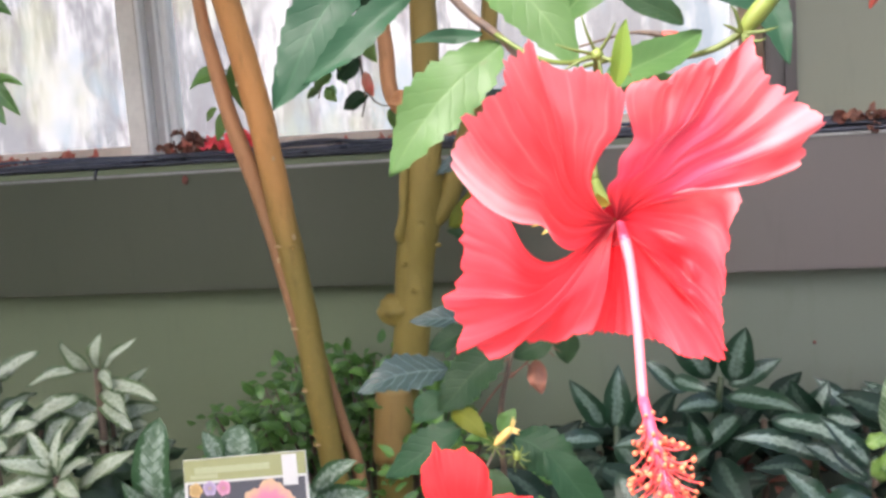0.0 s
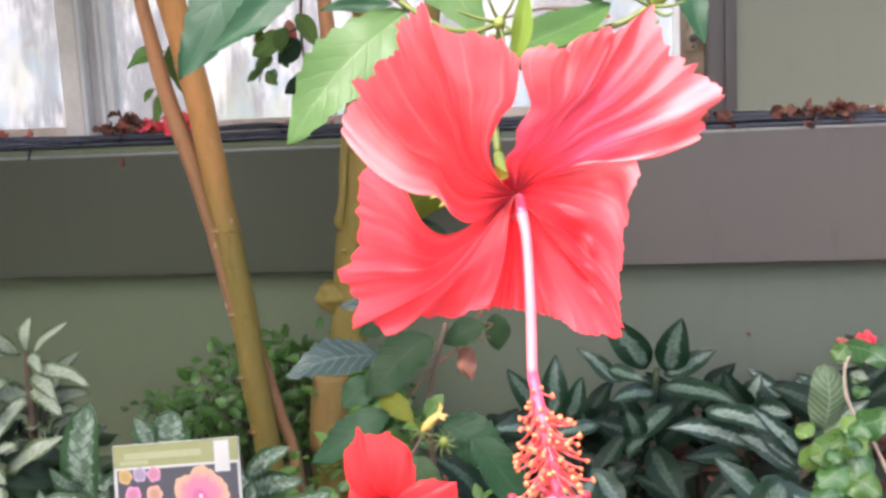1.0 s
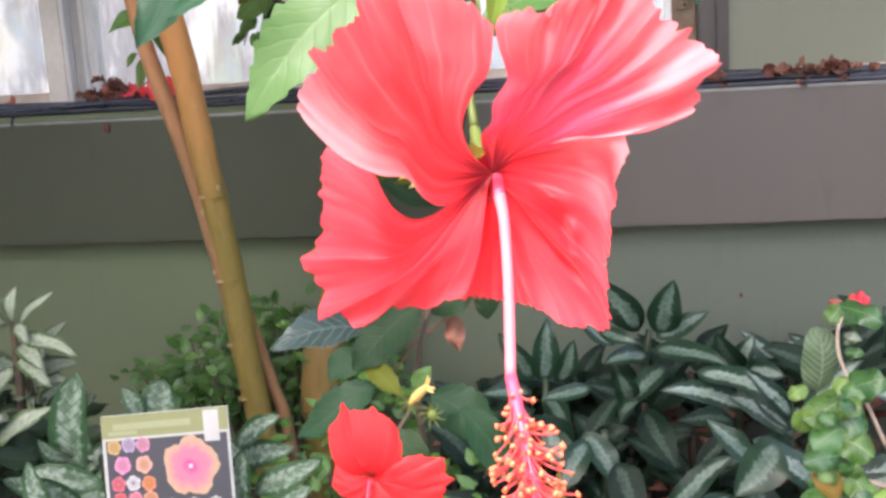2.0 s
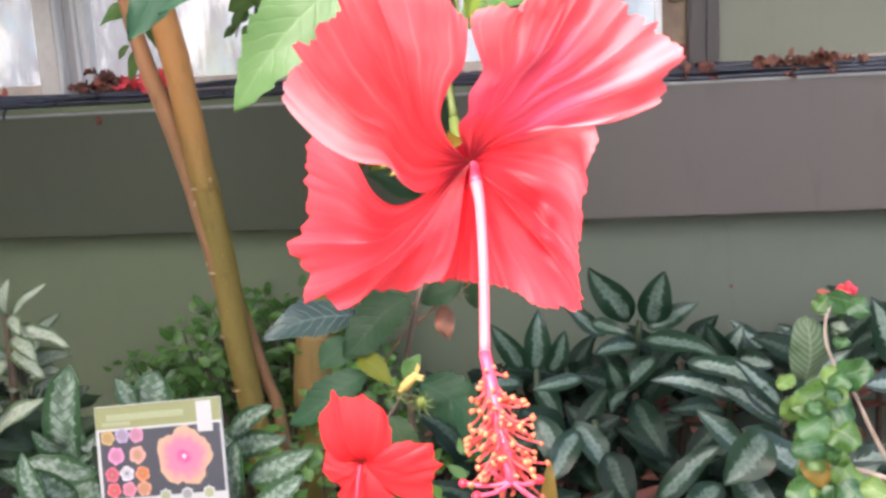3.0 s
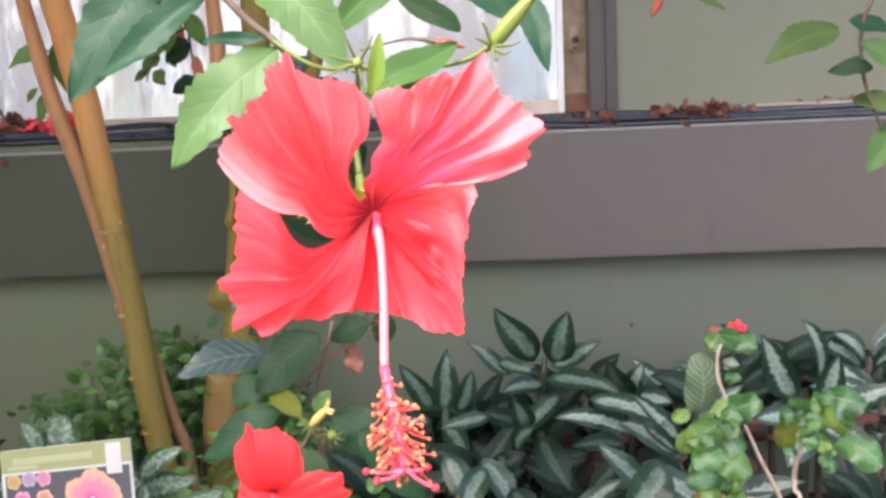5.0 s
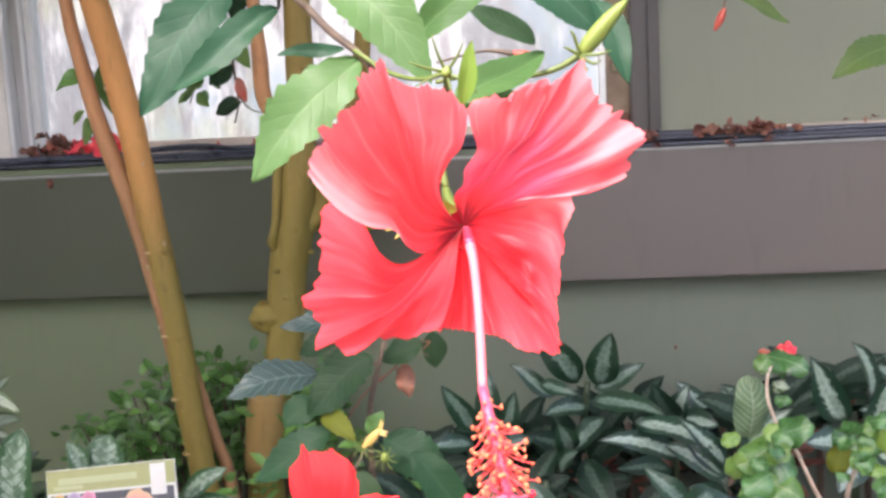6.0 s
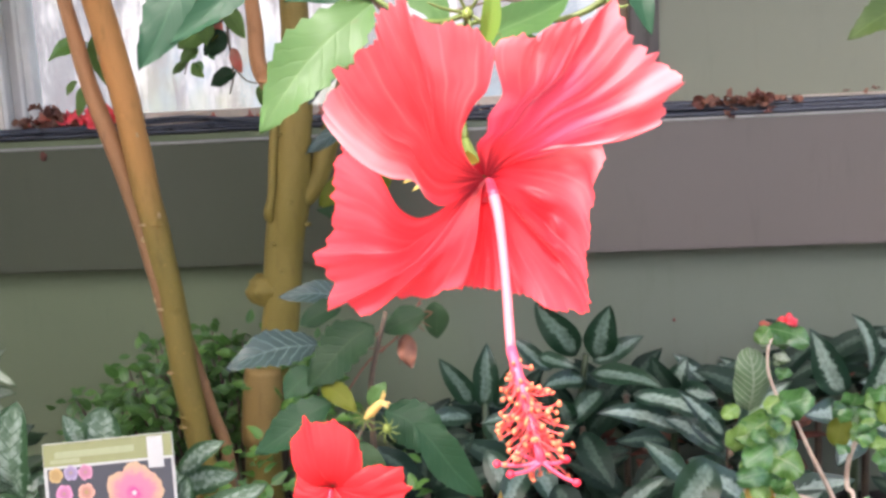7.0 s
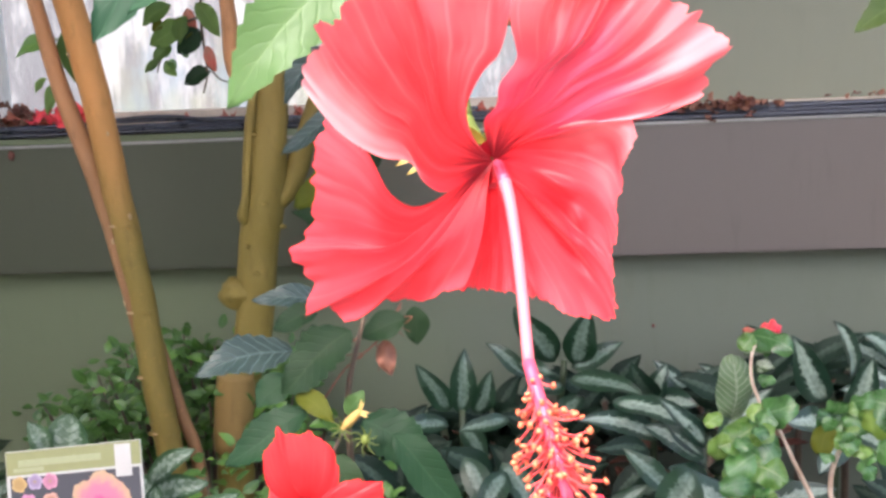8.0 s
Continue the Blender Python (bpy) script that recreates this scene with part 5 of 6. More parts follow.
for k in range(9):
    p = Vector((random.uniform(-0.03, 0.02), random.uniform(0.86, 0.92), random.uniform(0.84, 0.90)))
    q = p + Vector((random.gauss(0, 0.012), random.gauss(0, 0.01), random.uniform(-0.03, 0.02)))
    part("twig", tube([(*p, 0.0007), (*(p.lerp(q, 0.5) + Vector((random.gauss(0, 0.006), 0, random.gauss(0, 0.004)))), 0.0007), (*q, 0.0005)], 5, 4), M_DRYLEAF, low_branch, "thin reddish side twig")
for i, (b, t, w, m, teeth) in enumerate((
    ((-0.094, 0.90, 0.853), (-0.182, 0.85, 0.843), 0.046, M_LEAF_GREY, 0.20), ((-0.020, 0.82, 0.892), (-0.085, 0.80, 0.836), 0.052, M_LEAF_MID, 0.20),
    ((-0.062, 0.80, 0.820), (-0.139, 0.78, 0.776), 0.042, M_LEAF_TEAL, 0.18), ((-0.071, 0.80, 0.839), (-0.034, 0.78, 0.816), 0.022, M_LEAF_OLIVE, 0.1),
    ((-0.011, 0.80, 0.810), (0.058, 0.78, 0.774), 0.050, M_LEAF_TEAL, 0.18), ((0.020, 0.78, 0.803), (0.083, 0.78, 0.728), 0.038, M_LEAF_TEAL, 0.05),
    ((-0.051, 0.90, 0.901), (-0.128, 0.88, 0.911), 0.028, M_LEAF_GREY, 0.08), ((-0.059, 0.86, 0.902), (-0.104, 0.86, 0.885), 0.028, M_LEAF_MID, 0.05),
    ((0.029, 0.85, 0.895), (-0.017, 0.85, 0.879), 0.030, M_LEAF_MID, 0.0), ((0.028, 0.95, 0.885), (0.029, 0.95, 0.843), 0.028, M_LEAF_MID, 0.0),
    ((-0.016, 0.75, 0.832), (0.000, 0.75, 0.855), 0.017, M_LEAF_LIGHT, 0.0), ((-0.085, 0.84, 0.842), (-0.115, 0.82, 0.818), 0.034, M_LEAF_TEAL, 0.08),
    ((-0.02, 0.70, 0.815), (0.004, 0.69, 0.772), 0.026, M_LEAF_MID, 0.0),
)):
    part("leaf", leaf(b, t, w, fold=0.2, arch=0.07, wave=0.06, teeth=teeth, tooth_count=8, along=32, seed=i * 1.1), m, low_branch)
part("leaf", leaf((0.006, 0.86, 0.872), (0.012, 0.85, 0.838), 0.020, wave=0.2, curl=0.6), M_DRYLEAF, low_branch, "withered reddish leaf")
POD = Vector((-0.020, 0.74, 0.823))
part("bud", tube([(*POD, 0.0018), (*(POD + Vector((0.006, 0, 0.006))), 0.0042), (*(POD + Vector((0.013, -0.002, 0.013))), 0.0038), (*(POD + Vector((0.018, -0.003, 0.018))), 0.0022)], 9, 5, 0.08), M_BUDYEL, low_branch, "faded yellow closed flower")
for dx, dz in ((0.022, 0.026), (0.026, 0.016), (0.024, 0.012), (0.020, 0.029)):
    part("petal_tip", leaf(POD + Vector((0.016, -0.003, 0.016)), POD + Vector((dx, -0.006, dz)), 0.003, along=6), M_BUDYEL, low_branch, "shrivelled yellow petal tip")
for c, r in ((POD, 0.013), (POD + Vector((0.020, 0.0, -0.010)), 0.014)):
    random.seed(int(c.x * 5000) + 400)
    for k in range(9):
        an = k * 0.7 + 0.2
        part("bract", tube([(*c, 0.0008), (*(c + Vector((math.cos(an), -0.2, math.sin(an))) * r * 0.6), 0.0008), (*(c + Vector((math.cos(an + 0.2), -0.3, math.sin(an + 0.2))) * r * random.uniform(0.8, 1.1)), 0.0002)], 5, 3), M_CALYX, low_branch, "narrow yellow-green bract")
part("bud", blob(POD + Vector((0.020, 0.0, -0.010)), (0.004, 0.004, 0.005), 2.2, 0.2, 2), M_BUD, low_branch, "small green bud")

flower_2 = thing("hibiscus_flower", F2, "smaller scarlet hibiscus flower low among the leaves", "flower")
def small_petal(left, tip, right, rise, lean, ruffle, seed):
    part("petal", petal(F2, 1.0, left, tip, right, rise, lean, ruffle, seed, turn, 96, 30, crease=0.4, nick=1.1), M_PETAL2, flower_2)


small_petal([(-16, 5), (-28, 17), (-32, 32)], [(-32, 32), (-31, 46), (-23, 56), (-20, 61), (-17, 69), (-12, 61), (2, 64), (15, 60), (26, 50), (30, 35)], [(17, 6), (28, 19), (30, 35)], 9.0, (2, 4, 4), 0.5, 1.4)
small_petal([(8, 4), (16, 11), (24, 17)], [(24, 17), (34, 22), (46, 24), (58, 20), (65, 21), (64, 8), (71, 2), (64, -4), (62, -16), (58, -34)], [(10, -10), (30, -26), (58, -34)], 8.0, (4, 4, 0), 0.6, 3.0)
small_petal([(-14, 3), (-24, 10), (-28, 15)], [(-28, 15), (-31, 4), (-34, -8), (-27, -16), (-14, -24)], [(-2, -6), (-8, -16), (-14, -24)], 4.0, (-6, -6, -4), 0.6, 4.4)
small_petal([(-4, -10), (-8, -26), (-10, -34)], [(-10, -34), (2, -50), (20, -52), (38, -44)], [(8, -8), (22, -24), (38, -44)], 3.0, (-4, -4, -4), 0.6, 5.7)
small_petal([(-6, -6), (-12, -14), (-18, -22)], [(-18, -22), (-24, -30), (-18, -40), (-6, -42)], [(0, -8), (-4, -24), (-6, -42)], 2.0, (-8, -10, -10), 0.5, 7.0)
part("style", tube([(*F2, 0.0022), (*(F2 + Vector((-0.001, -0.010, -0.014))), 0.0017), (*(F2 + Vector((-0.002, -0.024, -0.045))), 0.0015), (*(F2 + Vector((-0.003, -0.034, -0.080))), 0.0012)], 9, 5), M_STIGMA, flower_2, "rose-red staminal column")
part("calyx", tube([(*(F2 + Vector((0, 0.006, 0.004))), 0.005), (*(F2 + Vector((0, 0.02, 0.010))), 0.006), (*(F2 + Vector((0, 0.03, 0.013))), 0.002)], 10, 4), M_CALYX, flower_2)
part("pedicel", tube([(*(F2 + Vector((0, 0.028, 0.012))), 0.0018), (*(F2 + Vector((-0.006, 0.06, 0.006))), 0.0014), (*(F2 + Vector((-0.023, 0.103, -0.036))), 0.0014)], 8, 5), M_CALYX, flower_2)
for k in range(22):
    s = k / 22
    root = F2 + Vector((-0.004, -0.033 - 0.01 * s, -0.046 - 0.025 * s))
    end = root + Vector((math.cos(k * 2.4) * 0.009, -0.003, math.sin(k * 2.4) * 0.006 - 0.004))
    part("filament", tube([(*root, 0.0003), (*end, 0.00025)], 4, 2), M_FILAMENT, flower_2)
    place("anther", anther_meshes[k % 4], Matrix.Translation(end), flower_2)


settle(low_branch, (-0.010, 0.74, 0.823), (0.002, 0.671, 0.851), 0.87)
settle(flower_2, F2, (-0.0115, 0.545, 0.8425), 0.81)


# ---- plant label on a stake ----
M_CARD = plain("label_white", (0.50, 0.51, 0.49), 0.35, 0, 60)
M_HEAD = plain("label_green", (0.25, 0.27, 0.115), 0.35, 0, 60)
M_PHOTO = plain("label_photo", (0.05, 0.053, 0.066), 0.3, 0, 40)
M_TEXT = plain("label_text", (0.33, 0.36, 0.2), 0.35)
M_GREYTEXT = plain("label_grey", (0.27, 0.28, 0.28), 0.35)
M_METAL = plain("stake_metal", (0.35, 0.35, 0.34), 0.4, 0, 90, 0.8)
sign = thing("plant_label", (-0.55, 1.43, 0.0), "printed plant label with flower pictures and a green heading", "sign")
S_X = Vector((0.2118, 0.0, 0.0177)).normalized()
S_N = Vector((0.0, -0.97, 0.24)).normalized()
S_N = (S_N - S_X * S_N.dot(S_X)).normalized()
S_Z = S_N.cross(S_X)
S_O = Vector((-0.6552, 1.41, 0.5717))


def on_sign(x, z, lift=0.0):
    """Label coordinates: metres across from its top left corner, metres down, and height over the card."""
    return S_O + S_X * x - S_Z * z + S_N * lift


def sign_plate(x0, x1, z0, z1, lift, thick=0.0006):
    bm = bmesh.new()
    top = [bm.verts.new(on_sign(x, z, lift)) for x, z in ((x0, z0), (x0, z1), (x1, z1), (x1, z0))]
    low = [bm.verts.new(on_sign(x, z, lift - thick)) for x, z in ((x0, z0), (x0, z1), (x1, z1), (x1, z0))]
    bm.faces.new(top), bm.faces.new(low[::-1])
    for i in range(4):
        bm.faces.new((top[i], low[i], low[(i + 1) % 4], top[(i + 1) % 4]))
    return bm


def sign_bloom(x, z, r, lift, petals, seed):
    """A printed bloom: a lobed flat shape."""
    bm = bmesh.new()
    mid = bm.verts.new(on_sign(x, z, lift))
    ring = []
    for k in range(40):
        an = 2 * math.pi * k / 40
        q = r * (0.84 + 0.15 * abs(math.cos(an * petals / 2 + seed)) + 0.03 * math.sin(7 * an + seed) + 0.03 * math.sin(17 * an + 2 * seed))
        ring.append(bm.verts.new(on_sign(x + q * math.cos(an), z + q * math.sin(an), lift)))
    for k in range(40):
        bm.faces.new((mid, ring[(k + 1) % 40], ring[k]))
    return bm


SW = 0.2125
part("card", sign_plate(0, SW, 0, 0.205, 0.0, 0.003), M_CARD, sign, "white laminated card", False)
part("heading", sign_plate(0.001, SW - 0.001, 0.001, 0.036, 0.001), M_HEAD, sign, "olive green heading band", False)
part("photo", sign_plate(0.006, SW - 0.004, 0.040, 0.146, 0.001), M_PHOTO, sign, "dark photograph panel", False)
part("sticker", sign_plate(0.172, 0.197, 0.004, 0.052, 0.002), M_CARD, sign, "white paper sticker", False)
part("writing", sign_plate(0.020, 0.150, 0.014, 0.024, 0.0016), M_TEXT, sign, "pale line of writing", False)
part("writing", sign_plate(0.012, 0.060, 0.026, 0.032, 0.0016), M_TEXT, sign, "pale line of writing", False)
for k in range(4):
    part("writing", sign_plate(0.178, 0.190, 0.010 + k * 0.009, 0.013 + k * 0.009, 0.0026), M_CARD, sign, "faint line on the sticker", False)


def bloom_mat(name, centre, radius, eye, inner, outer):
    """Printed petals that pass from the eye to the rim."""
    n = Nodes(name)
    far = n.tree.nodes.new("ShaderNodeVectorMath")
    far.operation = "DISTANCE"
    n.tree.links.new(n.tree.nodes.new("ShaderNodeNewGeometry").outputs["Position"], far.inputs[0])
    far.inputs[1].default_value = centre
    grain = n.noise(n.coords("Object"), 90.0, 4.0)
    d = n.math("ADD", n.math("DIVIDE", far.outputs["Value"], radius), n.math("MULTIPLY", n.math("SUBTRACT", grain, 0.5), 0.5))
    col = n.mix(n.step(d, 0.05, 0.35), eye, inner)
    n.set(Base_Color=n.mix(n.step(d, 0.45, 0.95), col, outer), Roughness=0.35)
    return n.mat


part("printed_flower", sign_bloom(0.146, 0.088, 0.048, 0.0018, 5, 0.4), bloom_mat("print_peach", on_sign(0.146, 0.088), 0.048, (0.50, 0.06, 0.22), (0.60, 0.15, 0.24), (0.46, 0.31, 0.19)), sign, "large printed pink bloom with a peach rim", False)
tints = ((0.62, 0.40, 0.14), (0.45, 0.36, 0.55), (0.70, 0.28, 0.42), (0.74, 0.26, 0.46), (0.72, 0.36, 0.26), (0.70, 0.12, 0.18), (0.66, 0.66, 0.70), (0.74, 0.24, 0.08), (0.76, 0.12, 0.14), (0.78, 0.24, 0.34), (0.70, 0.32, 0.18))
spots = ((0.020, 0.050), (0.045, 0.048), (0.069, 0.049), (0.032, 0.079), (0.068, 0.080), (0.023, 0.108), (0.048, 0.108), (0.074, 0.110), (0.024, 0.133), (0.050, 0.133), (0.075, 0.133))
part("printed_dot", sign_bloom(0.146, 0.088, 0.004, 0.0024, 5, 0.0), M_CARD, sign, "pale printed flower centre", False)
for k, ((x, z), c) in enumerate(zip(spots, tints)):
    part("printed_flower", sign_bloom(x, z, 0.0145 if k in (3, 4) else 0.0125, 0.0018, 5, k * 0.7), bloom_mat("print_small", on_sign(x, z), 0.0135, (0.30, 0.22, 0.08) if k != 6 else (0.02, 0.02, 0.03), tuple(v * 0.55 for v in c), tuple(v * 0.72 + 0.05 for v in c)), sign, "small printed hibiscus bloom", False)
for k in range(3):
    part("printed_disc", sign_bloom(0.110 + k * 0.036, 0.147, 0.011, 0.0022, 8, 0), M_CARD, sign, "white round symbol", False)
    part("printed_disc", sign_bloom(0.110 + k * 0.036, 0.147, 0.008, 0.0028, 8, 0), M_GREYTEXT if k == 1 else M_TEXT, sign, "grey round symbol", False)
for k in range(4):
    part("writing", sign_plate(0.012, 0.195 - 0.02 * (k % 2), 0.162 + k * 0.010, 0.166 + k * 0.010, 0.0012), M_GREYTEXT, sign, "grey line of writing", False)
part("stake", box(-0.56, -0.545, 1.425, 1.429, -0.05, 0.45, 0.001), M_METAL, sign, "flat metal stake in the soil", False)


# ---- bedding plants ----
def rosette_plant(name, at, label, material, leaves, stems, category="plant", group="", stem_material_=None, **kw):
    p = thing(name, at, label, category, group)
    for s in stems:
        part("stem", tube(s, 8, 5, 0.08), stem_material_ or M_TWIG, p)
    for i, (b, t, w) in enumerate(leaves):
        d = Vector(t) - Vector(b)
        face = kw.get("face") or (0.35 * math.sin(i * 2.1), -0.75, 0.65)
        part("leaf", leaf(b, t, w, oval=i in kw.get("ovals", ()), face=face, fold=kw.get("fold", 0.25), arch=kw.get("arch", 0.08), wave=kw.get("wave", 0.05), teeth=kw.get("teeth", 0.0), along=18, seed=i * 1.7 + at[0] * 5, blunt=kw.get("blunt", 0.8)), material if i % 3 or not kw.get("other") else kw["other"], p)
    return p


def ring_leaves(centre, count, length, width, seed, up=0.55, spread=1.0, back=0.35):
    """Leaves of a rosette: base, tip and width, springing from one point."""
    random.seed(seed)
    out = []
    c = Vector(centre)
    for k in range(count):
        an = k * 2.399 + random.uniform(-0.3, 0.3)
        el = up + random.uniform(-0.45, 0.35)
        k2 = length * random.uniform(0.75, 1.15)
        b = c + Vector((math.cos(an), math.sin(an), 0)) * 0.012 + Vector((0, 0, -0.03 * (k % 4)))
        d = Vector((math.cos(an) * math.cos(el) * spread, math.sin(an) * math.cos(el) * spread, math.sin(el)))
        out.append((tuple(b), tuple(b + d * k2), width * random.uniform(0.85, 1.15)))
    return out


AGLA = "dark green aglaonema with silver-marked leaves"
rosette_plant("aglaonema", (0.2, 2.28, 0.0), AGLA + " against the wall", M_AGLA, (
    ((0.212, 2.3, 0.446), (0.121, 2.25, 0.592), 0.074), ((0.259, 2.3, 0.440), (0.291, 2.25, 0.578), 0.077),
    ((0.156, 2.3, 0.415), (0.054, 2.3, 0.496), 0.041), ((0.125, 2.25, 0.460), (0.207, 2.2, 0.447), 0.040),
    ((0.239, 2.2, 0.436), (0.391, 2.1, 0.423), 0.058), ((0.269, 2.2, 0.395), (0.159, 2.1, 0.323), 0.056),
    ((0.23, 2.27, 0.40), (0.13, 2.2, 0.40), 0.05), ((0.25, 2.3, 0.43), (0.37, 2.3, 0.49), 0.05),
), ([(0.2, 2.3, -0.02, 0.012), (0.21, 2.3, 0.25, 0.010), (0.235, 2.3, 0.45, 0.007)],), group="aglaonemas by the wall", stem_material_=M_GREENSTEM)
rosette_plant("aglaonema", (0.0, 2.18, 0.0), AGLA + " against the wall", M_AGLA, (
    ((-0.028, 2.2, 0.368), (-0.095, 2.15, 0.491), 0.054), ((-0.008, 2.2, 0.361), (0.011, 2.2, 0.510), 0.062),
    ((0.105, 2.1, 0.378), (-0.003, 2.05, 0.369), 0.040), ((0.19, 2.1, 0.351), (0.158, 2.05, 0.431), 0.053),
    ((0.03, 2.2, 0.36), (0.07, 2.16, 0.47), 0.05), ((-0.03, 2.18, 0.34), (-0.14, 2.12, 0.36), 0.05),
    ((0.0, 2.18, 0.33), (0.06, 2.08, 0.28), 0.05),
), ([(0.0, 2.2, -0.02, 0.011), (0.0, 2.2, 0.37, 0.007)],), group="aglaonemas by the wall", stem_material_=M_GREENSTEM)
rosette_plant("aglaonema", (0.42, 2.15, 0.0), AGLA + " against the wall", M_AGLA_LIT, (
    ((0.421, 2.2, 0.372), (0.370, 2.15, 0.483), 0.064), ((0.429, 2.2, 0.372), (0.510, 2.15, 0.385), 0.064),
    ((0.431, 2.1, 0.334), (0.244, 2.05, 0.389), 0.052), ((0.391, 2.0, 0.338), (0.273, 1.95, 0.362), 0.043),
    ((0.325, 2.1, 0.412), (0.477, 2.0, 0.380), 0.058), ((0.425, 2.2, 0.37), (0.45, 2.18, 0.47), 0.055),
), ([(0.42, 2.2, -0.02, 0.011), (0.425, 2.2, 0.38, 0.007)],), group="aglaonemas by the wall", stem_material_=M_GREENSTEM, other=M_AGLA_SHADED)
rosette_plant("aglaonema", (0.15, 1.9, 0.0), AGLA + " in the front row", M_AGLA, (
    ((0.212, 2.0, 0.366), (0.265, 1.9, 0.281), 0.064), ((0.089, 1.95, 0.337), (0.149, 1.9, 0.246), 0.060),
    ((0.013, 1.95, 0.350), (0.075, 1.9, 0.247), 0.057), ((0.151, 1.8, 0.334), (0.196, 1.75, 0.247), 0.069),
    ((0.10, 1.92, 0.33), (0.03, 1.84, 0.25), 0.055), ((0.16, 1.95, 0.36), (0.20, 1.9, 0.42), 0.045),
), ([(0.13, 1.95, -0.02, 0.011), (0.13, 1.95, 0.34, 0.007)],), group="aglaonemas by the wall", stem_material_=M_GREENSTEM, other=M_AGLA_SHADED)
rosette_plant("aglaonema", (0.38, 1.76, 0.0), AGLA + " in the front row", M_AGLA, (
    ((0.240, 1.8, 0.235), (0.367, 1.8, 0.349), 0.049), ((0.436, 1.75, 0.395), (0.356, 1.7, 0.312), 0.079),
    ((0.38, 1.78, 0.30), (0.46, 1.7, 0.24), 0.06), ((0.36, 1.78, 0.28), (0.28, 1.7, 0.22), 0.06),
    ((0.40, 1.8, 0.33), (0.32, 1.82, 0.41), 0.05),
), ([(0.38, 1.8, -0.02, 0.011), (0.39, 1.79, 0.32, 0.007)],), group="aglaonemas by the wall", stem_material_=M_GREENSTEM)
rosette_plant("aglaonema", (0.75, 2.0, 0.0), AGLA + " beside the vine", M_AGLA_LIT, (
    ((0.739, 2.0, 0.434), (0.657, 1.95, 0.586), 0.065), ((0.821, 2.1, 0.451), (0.765, 2.05, 0.588), 0.056),
    ((0.778, 2.0, 0.410), (0.814, 1.95, 0.540), 0.062), ((0.74, 1.98, 0.40), (0.64, 1.92, 0.42), 0.06),
    ((0.76, 1.98, 0.38), (0.70, 1.9, 0.32), 0.06), ((0.80, 2.0, 0.40), (0.93, 1.95, 0.47), 0.06), ((0.79, 2.0, 0.38), (0.88, 1.92, 0.34), 0.06),
), ([(0.76, 2.02, -0.02, 0.012), (0.77, 2.03, 0.42, 0.008)],), group="aglaonemas by the wall", stem_material_=M_GREENSTEM)
# filler rosettes, mostly in the shaded leaf copy to darken the gaps
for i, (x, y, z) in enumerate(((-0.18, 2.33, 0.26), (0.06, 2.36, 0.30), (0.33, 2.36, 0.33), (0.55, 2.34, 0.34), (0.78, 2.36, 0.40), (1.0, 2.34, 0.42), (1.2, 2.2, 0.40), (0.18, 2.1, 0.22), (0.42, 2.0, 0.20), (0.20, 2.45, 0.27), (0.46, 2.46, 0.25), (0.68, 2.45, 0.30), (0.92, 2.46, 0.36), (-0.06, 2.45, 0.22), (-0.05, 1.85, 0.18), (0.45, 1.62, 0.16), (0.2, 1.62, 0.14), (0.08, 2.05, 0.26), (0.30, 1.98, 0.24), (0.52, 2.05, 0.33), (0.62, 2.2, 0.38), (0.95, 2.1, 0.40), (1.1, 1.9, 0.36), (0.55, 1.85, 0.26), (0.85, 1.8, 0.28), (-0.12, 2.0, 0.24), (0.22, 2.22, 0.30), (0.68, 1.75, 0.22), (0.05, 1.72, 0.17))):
    rosette_plant("aglaonema", (x, y, 0.0), AGLA + " low in the bed", (M_AGLA_LIT if x > 0.5 else M_AGLA) if x > 0.5 and i % 2 else M_AGLA_SHADED, ring_leaves((x, y, z), 12, 0.15, 0.058, 40 + i), ([(x, y, -0.02, 0.010), (x, y, z, 0.007)],), group="low aglaonemas", stem_material_=M_TWIG)
    low = bpy.data.objects["aglaonema.%03d" % (i + 6)]
    for k in range(4):
        an = i * 1.9 + k * 2.6
        c = Vector((x, y - 0.05, z - 0.03 - 0.03 * k))
        d = Vector((math.cos(an), -0.35, 0.5 * math.sin(an) - 0.3)).normalized() * (0.07 + 0.012 * ((i * 7 + k) % 4))
        part("leaf", leaf(c + d * 0.3, c + d * 1.3, 0.022, fold=0.5, wave=0.25, curl=0.6, along=12, seed=i + k * 0.7), M_DRYLEAF if k % 2 else M_LITTER, low, "withered reddish brown leaf")
part("leaf", leaf((0.03, 1.7, 0.20), (0.051, 1.7, 0.365), 0.034, along=14), M_LEAF_YELLOW, bpy.data.objects["aglaonema.003"], "single orange-yellow withering leaf")

